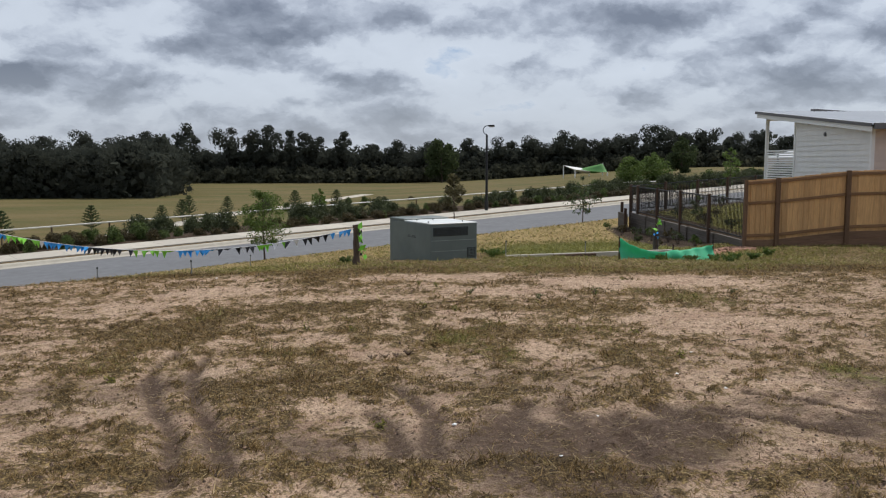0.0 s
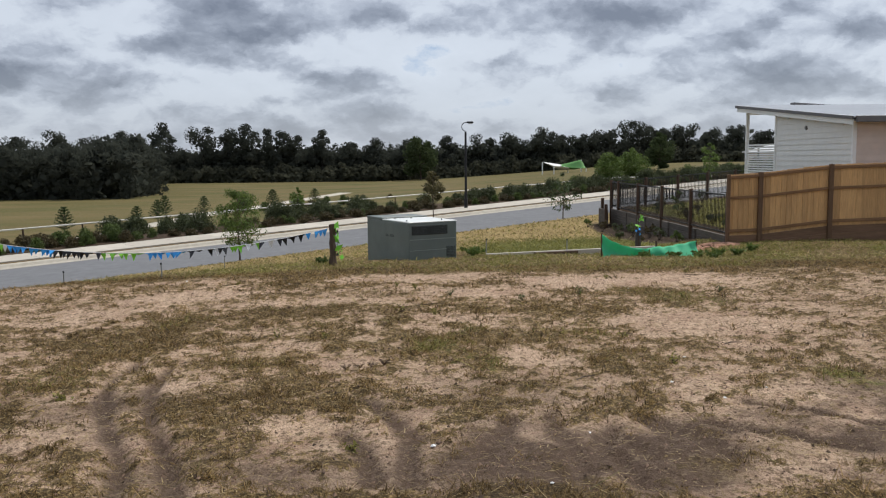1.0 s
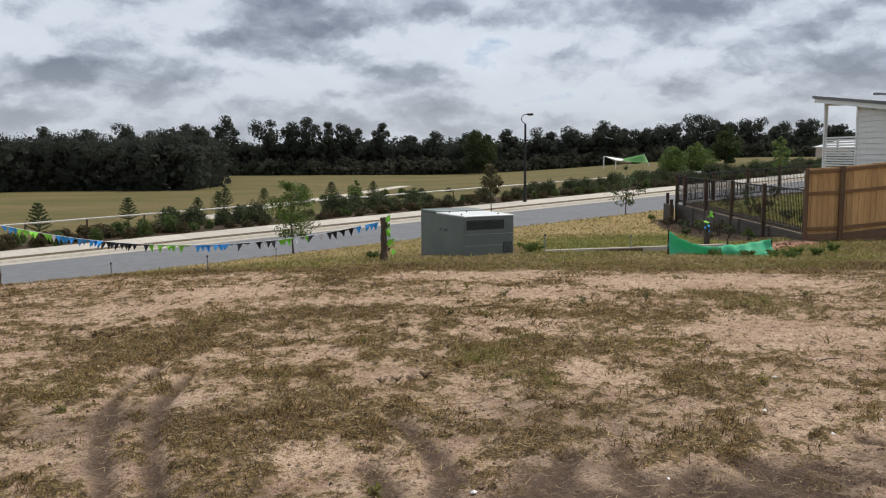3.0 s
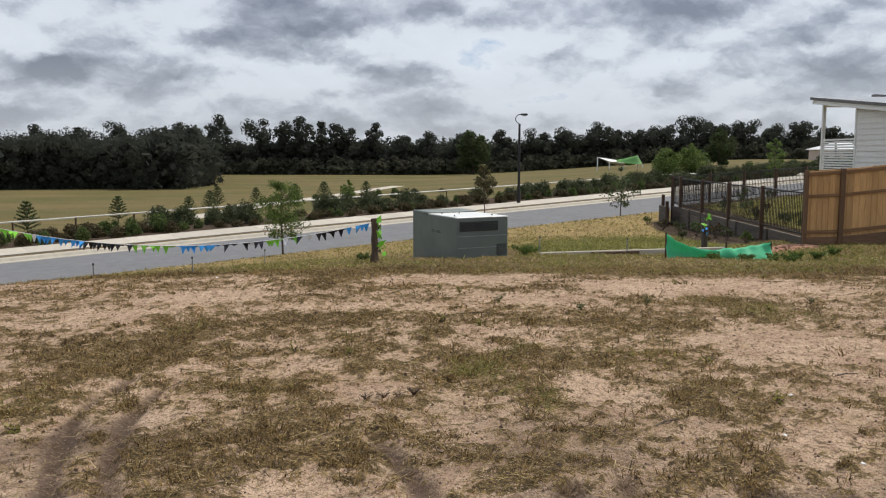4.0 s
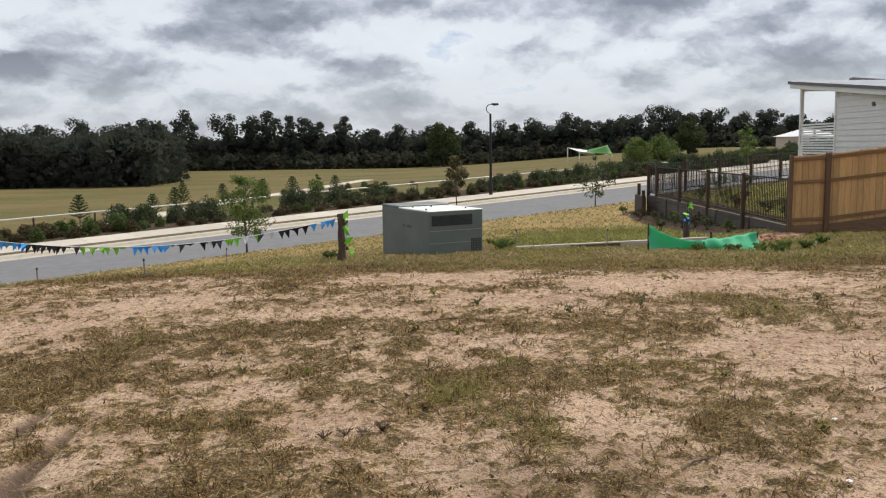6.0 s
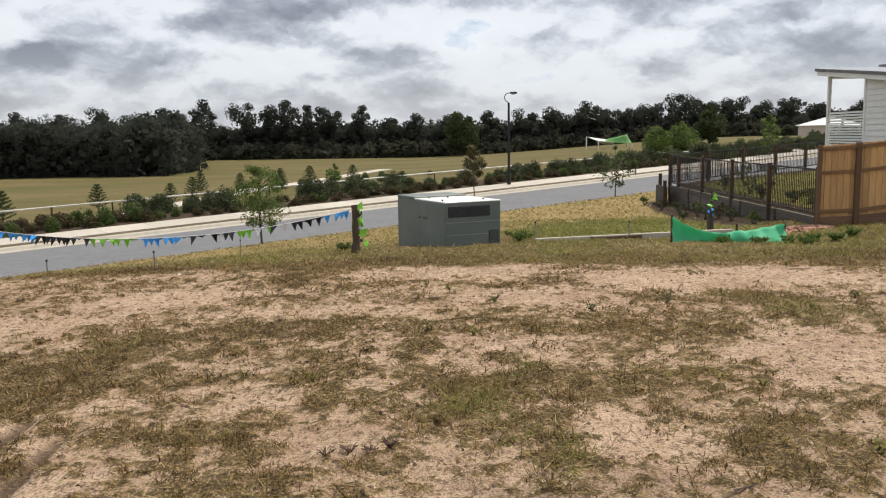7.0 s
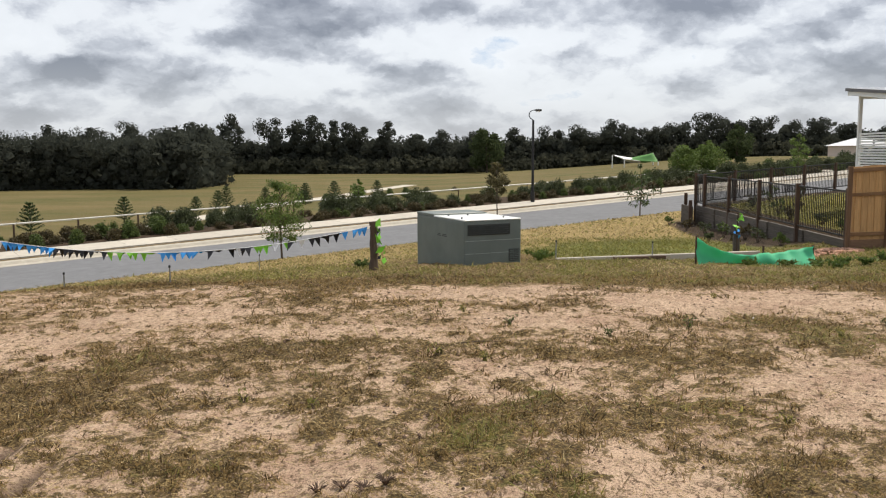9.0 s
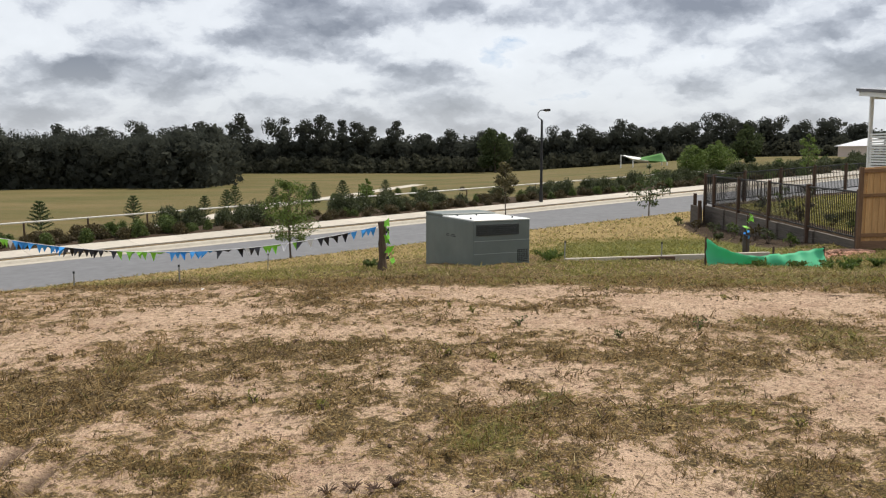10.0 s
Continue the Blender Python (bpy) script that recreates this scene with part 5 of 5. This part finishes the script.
def build_grass():
    rng = np.random.default_rng(5)
    dry, green, litter = [], [], []
    # strips of the lot: from, to, half width at each end, tufts per square metre, blades a tuft, height, width, spread
    for y0, y1, density, per, h, w, spread in ((2.6, 6.0, 170, 26, 0.030, 0.0052, 0.032), (6.0, 9.5, 140, 26, 0.032, 0.0066, 0.036), (9.5, 14.0, 100, 20, 0.038, 0.0095, 0.045), (14.0, 19.0, 60, 18, 0.045, 0.014, 0.06), (19.0, 24.0, 55, 9, 0.045, 0.02, 0.10), (24.0, 33.0, 26, 8, 0.045, 0.03, 0.15), (33.0, 42.0, 9, 9, 0.055, 0.045, 0.28)):
        half = 0.62 * y1 + 1.0
        n = int(density * (y1 - y0) * 2 * half)
        x, y = rng.uniform(-half, half, n), rng.uniform(y0, y1, n)
        g, gr, dm = cover(x, y)
        s, b = road_sb(x, y)
        keep = (rng.random(n) < np.clip((g - 0.43) * 2.6, 0.02, 0.95)) & (b < -7.6) & ~((np.abs(y - 22.5 - (x - 1.72) * 0.297) < 0.35) & (x > 1.6)) & (mulch_mask(x, y) < 0.4) & ~((x > -1.8) & (x < 1.2) & (y > 21.2) & (y < 24.3))
        x, y, g, gr = x[keep], y[keep], g[keep], gr[keep]
        k = len(x)
        idx = np.repeat(np.arange(k), per)
        size = (0.45 + 1.3 * rng.random(k) ** 1.8)[idx]
        bx, by = x[idx] + rng.normal(size=len(idx)) * spread * size, y[idx] + rng.normal(size=len(idx)) * spread * size
        bz, _, _ = surface_z(bx, by)
        lush = (gr[idx] + 0.18 * rng.normal(size=len(idx)))
        hh = 0.85 * h * size * rng.uniform(0.4, 1.35, len(idx)) * (1 + 0.35 * (lush > 0.5))
        q = blades(rng, bx, by, bz, hh, np.full(len(idx), w) * rng.uniform(0.8, 1.6, len(idx)), 1.7 if y0 < 9 else 2.4)
        isg = lush > (0.55 if y0 < 17 else 0.2)
        (dry if y0 < 18 else litter).append(q[~isg])
        green.append(q[isg])
        m = int(n * (4.0 if y1 < 15 else 0.8))
        x, y = rng.uniform(-half, half, m), rng.uniform(y0, y1, m)
        g, gr, dm = cover(x, y)
        s, b = road_sb(x, y)
        keep = (rng.random(m) < np.clip((g - 0.25) * 1.0 + 0.35 * np.exp(-((x + 0.7) / 1.3) ** 2), 0.32 if y0 < 9 else 0.16, 0.85)) & (b < -8) & (gr < 0.8) & (mulch_mask(x, y) < 0.4) & ~((x > -1.8) & (x < 1.2) & (y > 21.2) & (y < 24.3))
        x, y = x[keep], y[keep]
        z, _, _ = surface_z(x, y)
        litter.append(blades(rng, x, y, z + 0.008, (0.015 + 0.07 * rng.random(len(x)) ** 2.5) * (1 + y0 * 0.03), np.full(len(x), w * 1.15), 0.5, 1.0))
    quads_mesh("dry_grass", np.concatenate(dry), M_STRAW2, None, label="patchy brown dry grass tufts over the sandy lot", category="grass", kind="stuff")
    quads_mesh("green_grass", np.concatenate(green), M_BLADE, None, label="green grass tufts scattered over the lot", category="grass", kind="stuff")
    quads_mesh("straw_litter", np.concatenate(litter), M_STRAW, None, label="pale dry straw lying on the sandy soil", category="straw", kind="stuff")


M_STRAW2 = leaf_material("brown_grass_blades", (0.036, 0.024, 0.010), (0.46, 0.31, 0.125), 0.5)
build_grass()


def build_weed(x, y, h, seed, mat, spread=0.5, lush=False, label="small upright leafy weed in the sand"):
    rng = np.random.default_rng(seed)
    z = float(surface_z(np.array([x]), np.array([y]))[0][0])
    weed = thing("weed", Matrix.Translation((x, y, z)), label, "weed", "scattered weeds")
    bm = bmesh.new()
    pts = []
    for i in range(rng.integers(9, 13) if lush else rng.integers(4, 8)):
        a, l = rng.random() * 6.28, h * rng.uniform(0.5, 1.0)
        tip = np.array([math.cos(a) * l * spread, math.sin(a) * l * spread, l])
        mid = tip * (0.35, 0.35, 0.6)
        add_tube(bm, [(0, 0, -0.02), tuple(mid), tuple(tip)], [0.005, 0.004, 0.002], 4)
        for u in np.linspace(0.15, 1, 26 if lush else 9):
            pts.append((mid * u / 0.6 if u < 0.6 else mid + (tip - mid) * (u - 0.6) / 0.4) + rng.normal(size=3) * 0.018)
    tagged(part("stem", bm, M_BARK, weed), kind="stuff")
    quads_mesh("foliage", leaf_quads(rng, np.array(pts), 0.10 if lush else 0.032, 0.3 if lush else 0.5, 0.8 if lush else 0.0), mat, weed, kind="stuff")


# small weeds in the sand, lush ones by the cabinet and the net: x, y, height, green
SAND_WEEDS = [(0.42, 13.15, 0.26, 0), (2.3, 12.85, 0.26, 0), (-0.25, 11.3, 0.2, 1), (0.15, 11.2, 0.16, 1), (1.4, 12.4, 0.18, 0), (3.4, 15.9, 0.2, 1), (2.1, 9.4, 0.14, 1), (-1.6, 9.9, 0.16, 1), (-1.05, 9.7, 0.14, 1), (-0.45, 5.7, 0.1, 1), (-2.9, 7.4, 0.1, 1), (2.2, 8.0, 0.15, 1), (-0.4, 14.4, 0.16, 1), (-0.1, 13.9, 0.15, 1), (4.5, 13.2, 0.17, 0), (3.7, 12.4, 0.2, 1), (-3.4, 16.3, 0.2, 1), (1.9, 17.0, 0.22, 1), (5.2, 17.0, 0.2, 1)]
LUSH_WEEDS = [(0.6, 22.9, 0.4, 1), (1.35, 22.4, 0.42, 1), (1.6, 23.2, 0.38, 1), (6.9, 21.2, 0.3, 1), (7.5, 21.5, 0.32, 1), (7.9, 21.3, 0.28, 1), (6.3, 21.3, 0.25, 1), (5.6, 21.4, 0.25, 1), (8.4, 21.7, 0.3, 1), (7.2, 21.0, 0.26, 1), (-2.4, 21.4, 0.3, 0)]
for i, (x, y, h, green) in enumerate(SAND_WEEDS):
    build_weed(x, y, h * 0.5, 100 + i, M_BLADE if green else M_LEAF, 0.8)
for i, (x, y, h, green) in enumerate(LUSH_WEEDS):
    build_weed(x, y, h * 0.55, 119 + i, M_TREE if green else M_LEAF, 1.5, lush=True, label="leafy green weed clump in the verge grass")


def build_debris():
    """Sticks, dead plants and scraps on the soil."""
    rng = np.random.default_rng(9)
    # dead brown stalks in a row
    for k, (x, y) in enumerate(((-0.70, 8.10), (-0.58, 8.16), (-0.46, 8.10), (-0.36, 8.16))):
        z = float(surface_z(np.array([x]), np.array([y]))[0][0])
        pl = thing("dead_plant", Matrix.Translation((x, y, z)), "dark brown dead plant stalks on the soil", "dead plant", "dead plants")
        bm = bmesh.new()
        for i in range(30):
            a, l = rng.random() * 6.28, rng.uniform(0.015, 0.06)
            add_tube(bm, [(0, 0, -0.01), (math.cos(a) * l * 0.6, math.sin(a) * l * 0.6, l * 0.6), (math.cos(a) * l, math.sin(a) * l, l * 0.75)], [0.004, 0.003, 0.002], 4)
        tagged(part("stalk", bm, M_POSTBROWN, pl), kind="stuff")
    for x, y, l, a in ((3.1, 9.0, 0.22, 0.4), (-3.6, 16.6, 0.8, 0.5), (0.1, 11.9, 0.5, 0.25), (5.1, 16.3, 0.5, 0.1), (4.6, 9.3, 0.3, 1.2), (1.3, 7.5, 0.25, 0.8)):
        z = float(surface_z(np.array([x]), np.array([y]))[0][0])
        st = mesh_ob("stick", tube_bm([(-l / 2, 0, 0.012), (0, 0.03 * l, 0.02), (l / 2, -0.02, 0.014)], [0.007, 0.006, 0.004], 6), M_BARK, None, "weathered brown stick lying on the soil", "stick", "sticks")
        st.matrix_basis = Matrix.Translation((x, y, z)) @ Matrix.Rotation(a, 4, "Z")
    for x, y, r in ((0.03, 5.62, 0.03), (1.9, 7.1, 0.03), (2.15, 6.65, 0.022), (2.35, 8.2, 0.03), (-4.7, 17.6, 0.045), (-2.4, 15.9, 0.03), (0.62, 4.9, 0.016), (1.02, 5.9, 0.014), (3.2, 13.6, 0.03), (2.6, 7.0, 0.02)):
        z = float(surface_z(np.array([x]), np.array([y]))[0][0])
        bm = bmesh.new()
        bmesh.ops.create_icosphere(bm, subdivisions=1, radius=r * 0.6)
        for v in bm.verts:
            v.co *= 1 + 0.35 * rng.normal()
            v.co.z *= 0.45
        ob = mesh_ob("scrap", bm, M_TRIM, None, "small crumpled white scrap on the soil", "litter", "white scraps")
        ob.matrix_basis = Matrix.Translation((x, y, z + r * 0.3))
    # clods of soil: rough octahedra
    n = 14000
    y = 3.2 + 15 * rng.random(n) ** 1.2
    x = rng.uniform(-0.6, 0.6, n) * y
    z = surface_z(x, y)[0]
    r = (0.004 + 0.010 * rng.random(n) ** 3) * (1 + y * 0.04)
    dirs = np.array([(1, 0, 0), (0, 1, 0), (-1, 0, 0), (0, -1, 0), (0, 0, 0.8), (0, 0, -0.6)], float)
    v = np.stack([x, y, z], -1)[:, None, :] + dirs[None] * r[:, None, None] * rng.uniform(0.6, 1.4, (n, 6, 1))
    f = np.array([(0, 1, 4), (1, 2, 4), (2, 3, 4), (3, 0, 4), (1, 0, 5), (2, 1, 5), (3, 2, 5), (0, 3, 5)])
    me = bpy.data.meshes.new("soil_clods")
    me.from_pydata(v.reshape(-1, 3).tolist(), [], (f[None] + 6 * np.arange(n)[:, None, None]).reshape(-1, 3).tolist())
    me.materials.append(simple("clod_soil", (0.22, 0.145, 0.10), 0.95, vary=0.3, island=0.75))
    tagged(new("soil_clods", me), "small crumbled clods of reddish soil", "clods", kind="stuff")


build_debris()


def build_gravel_heap():
    rng = np.random.default_rng(14)
    bm = bmesh.new()
    for i in range(420):
        a, r = rng.random() * 6.28, rng.random() ** 0.6
        x, y = 8.0 + 0.85 * r * math.cos(a), 23.6 + 0.55 * r * math.sin(a)
        z = float(ground_z(x, y)) + 0.13 * (1 - r) ** 0.8
        q = rng.uniform(0.025, 0.055)
        c = bmesh.ops.create_icosphere(bm, subdivisions=1, radius=q)["verts"]
        k = (rng.uniform(0.6, 1.3), rng.uniform(0.6, 1.3), rng.uniform(0.4, 0.9))
        for v in c:
            v.co = Vector((x + v.co.x * k[0], y + v.co.y * k[1], z + v.co.z * k[2]))
    mesh_ob("gravel_heap", bm, simple("pink_gravel", (0.50, 0.28, 0.185), 0.9, vary=0.25, island=0.45), None, "low heap of pink-red gravel beside the fence", "gravel heap", kind="stuff")


build_gravel_heap()


def build_marker():
    """Stake with coloured ribbon in the mulch."""
    rng = np.random.default_rng(6)
    x, y = 6.35, 24.9
    z = float(ground_z(x, y))
    mk = thing("marker_post", Matrix.Translation((x, y, z)), "grey marker post with green and blue ribbon tied round it", "marker post")
    part("post", box_bm(-0.075, -0.05, -0.2, 0.075, 0.05, 0.72, bevel=0.012), M_SLEEPER, mk)
    for i, col in enumerate(("green", "green", "green", "blue", "blue", "green")):
        zz = (1.02, 0.96, 0.90, 0.62, 0.52, 0.72)[i]
        quads_mesh("ribbon", leaf_quads(rng, np.array([[0.02 + 0.04 * rng.normal(), -0.08, zz], [0.05 * rng.normal(), -0.09, zz - 0.05]]), 0.15, 0.45, 0.8), FLAG[col], mk)
    part("cane", tube_bm([(0.0, -0.06, 0.1), (0.0, -0.065, 1.05)], 0.012, 5), M_POSTBROWN, mk)


build_marker()


def build_yard_plants():
    """Garden plants inside the neighbouring fence and along its foot."""
    rng = np.random.default_rng(17)
    spots = [(9.6, 26.5, 0.5), (9.7, 28.2, 0.6), (9.5, 30.1, 0.55), (9.8, 32.0, 0.7), (9.6, 34.2, 0.6), (10.4, 36.4, 0.8), (11.6, 38.2, 0.8), (13.2, 39.4, 0.7), (10.8, 33.0, 0.5),
             (8.1, 26.8, 0.5), (8.0, 28.4, 0.6), (8.1, 29.9, 0.6), (7.9, 31.5, 0.65), (7.8, 33.4, 0.6), (7.6, 35.2, 0.6), (7.4, 37.2, 0.5), (7.2, 30.6, 0.4), (7.3, 28.2, 0.4)]
    for i, (x, y, h) in enumerate(spots):
        h = h * 0.75
        z = float(ground_z(x, y))
        pl = thing("garden_plant", Matrix.Translation((x, y, z)), "young leafy garden plant in the mulched bed", "plant", "garden plants")
        bm = bmesh.new()
        cl, rad = [], []
        for k in range(6):
            a = k * 1.05 + i
            c = np.array([0.3 * h * math.cos(a), 0.3 * h * math.sin(a), h * rng.uniform(0.35, 0.9)])
            cl.append(c)
            rad.append(0.25 * h)
            add_tube(bm, [(0, 0, -0.05), tuple(c)], [0.012, 0.005], 4)
        part("stem", bm, M_BARK, pl)
        quads_mesh("foliage", leaf_quads(rng, crown_points(rng, 110, np.array(cl), np.array(rad)), 0.10, 0.5), (M_LEAF, M_SHRUB, M_SHRUB2)[i % 3], pl)


build_yard_plants()


# ---- far off: playground sails, rounded trees, houses ----
def build_sails():
    x0, y0 = 28.0, 189.0
    z0 = float(ground_z(x0 + 4, y0)) - 0.9
    sh = thing("shade_sail", Matrix.Translation((x0, y0, z0)), "white and green shade sails on pale posts in a park", "shade sail")
    posts = ((0, 0, 3.5), (2.2, -2.5, 2.6), (8.8, 0, 3.9), (6.4, 3.5, 2.9), (9.4, -2.5, 2.0))
    for x, y, h in posts:
        part("post", tube_bm([(x, y, -0.3), (x, y, h)], 0.12, 8), M_TRIM, sh)

    def sail(a, b, c, d, mat, label):
        bm = bmesh.new()
        n = 8
        grid = []
        for i in range(n + 1):
            row = []
            for j in range(n + 1):
                u, v = i / n, j / n
                p = (Vector(a) * (1 - u) + Vector(b) * u) * (1 - v) + (Vector(d) * (1 - u) + Vector(c) * u) * v
                p.z -= 0.9 * math.sin(math.pi * u) * math.sin(math.pi * v)
                row.append(bm.verts.new(p))
            grid.append(row)
        for i in range(n):
            for j in range(n):
                bm.faces.new((grid[i][j], grid[i + 1][j], grid[i + 1][j + 1], grid[i][j + 1]))
        ob = part("canopy", bm, mat, sh, label, smooth=True)
        ob.modifiers.new("thick", "SOLIDIFY").thickness = 0.03
    sail((0, 0, 3.5), (6.4, 3.5, 2.6), (8.8, 0, 1.9), (2.2, -2.5, 2.6), M_TRIM, "white fabric canopy")
    sail((4, 3, 2.7), (8.8, 0, 3.9), (9.4, -2.5, 2.0), (5, -1, 2.3), M_SAIL, "green fabric canopy")


M_SAIL = simple("green_sail_cloth", (0.11, 0.26, 0.075), 0.7, vary=0.1)
build_sails()
build_tree("round_tree", 28.2, 124.0, 3.6, 0.12, 2.3, 0.05, 8000, 0.19, M_ROUND, "dense rounded bright green park tree", "rounded trees", 31, 30, 0.75)
build_tree("round_tree", 32.0, 126.0, 3.8, 0.12, 2.4, 0.05, 8000, 0.19, M_ROUND, "dense rounded bright green park tree", "rounded trees", 32, 30, 0.75)
build_tree("round_tree", 48.5, 168.0, 6.6, 0.2, 3.0, 0.05, 4200, 0.40, M_DULL, "tall rounded green tree behind the park", "rounded trees", 33, 20, 0.75)
build_tree("round_tree", 0.8, 238.0, 11.5, 0.25, 5.0, 0.15, 4200, 0.6, M_DULL, "broad dark green tree before the woods", "rounded trees", 34, 20, 0.75)


def build_far_house(x, y, w, d, hw, hr, label):
    z = float(ground_z(x, y))
    h = thing("house", Matrix.Translation((x, y, z)) @ Matrix.Rotation(radians(30), 4, "Z"), label, "house", "far houses")
    part("wall", box_bm(0, 0, -0.5, w, d, hw, bevel=0.02), M_CREAM, h)
    bm = bmesh.new()
    vs = [bm.verts.new(p) for p in ((-0.6, -0.6, hw), (w + 0.6, -0.6, hw), (w + 0.6, d + 0.6, hw), (-0.6, d + 0.6, hw), (d * 0.5, d * 0.5, hw + hr), (w - d * 0.5, d * 0.5, hw + hr))]
    for f in ((0, 1, 5, 4), (1, 2, 5), (2, 3, 4, 5), (3, 0, 4), (3, 2, 1, 0)):
        bm.faces.new([vs[i] for i in f])
    part("roof", bm, M_ROOF, h, "pale hipped steel roof")
    part("fascia", box_bm(-0.62, -0.66, hw - 0.18, w + 0.62, -0.6, hw, bevel=0.01), M_FASCIA, h)
    for i, x0 in enumerate((0.12, 0.42, 0.72)):
        win = part("window", box_bm(w * x0, -0.06, 0.9, w * x0 + 1.8, 0.02, 2.0, bevel=0.01), M_TRIM, h, "white window frame")
        part("pane", box_bm(w * x0 + 0.08, -0.075, 0.98, w * x0 + 0.86, -0.062, 1.92), M_GLASS, win, "dark reflective glass")
        part("pane", box_bm(w * x0 + 0.94, -0.075, 0.98, w * x0 + 1.72, -0.062, 1.92), M_GLASS, win, "dark reflective glass")


M_GLASS = simple("dark_window_glass", (0.02, 0.025, 0.03), 0.08, vary=0.05, bump=0.0, spec=0.6)
build_far_house(83.5, 196.0, 12, 8, 2.4, 1.8, "white far house with a pale hipped roof up the street")


def ribbon_on_ground(points, width, up):
    """A thin raised strip laid over the land along a line of plan points."""
    bm = bmesh.new()
    pts = [Vector((*p, 0)) for p in points]
    line = []
    for a, b in zip(pts, pts[1:]):
        n = max(1, round((b - a).length / 1.5))
        line += [a + (b - a) * i / n for i in range(n)]
    line.append(pts[-1])
    rows = []
    for i, p in enumerate(line):
        d = (line[min(i + 1, len(line) - 1)] - line[max(i - 1, 0)]).normalized()
        q = Vector((-d.y, d.x, 0)) * width / 2
        z = float(ground_z(p.x, p.y)) + up
        rows.append([bm.verts.new((p.x + q.x, p.y + q.y, z)), bm.verts.new((p.x - q.x, p.y - q.y, z)), bm.verts.new((p.x - q.x, p.y - q.y, z - up - 0.15)), bm.verts.new((p.x + q.x, p.y + q.y, z - up - 0.15))])
    for a, b in zip(rows, rows[1:]):
        for k in range(4):
            bm.faces.new((a[k], a[(k + 1) % 4], b[(k + 1) % 4], b[k]))
    bmesh.ops.recalc_face_normals(bm, faces=bm.faces)
    return bm


def far_paths():
    pts = [road_xy(s, 25.2) for s in (-45, -30, -20, -12, -7)] + [(-27.8, 76.0), (-26.8, 86.0), (-25.2, 97.0), (-23.0, 107.0), (-19.5, 119.0), (-12.8, 150.0)]
    mesh_ob("footpath", ribbon_on_ground(pts, 2.4, 0.06), M_CONC, None, "pale concrete park path winding over the field", "footpath", kind="structure")
    mesh_ob("driveway", ribbon_on_ground([road_xy(47, 4.5), road_xy(52, 10), road_xy(56, 14)], 3.6, 0.06), M_CONC, None, "pale concrete driveway up the street", "driveway", kind="structure")


far_paths()
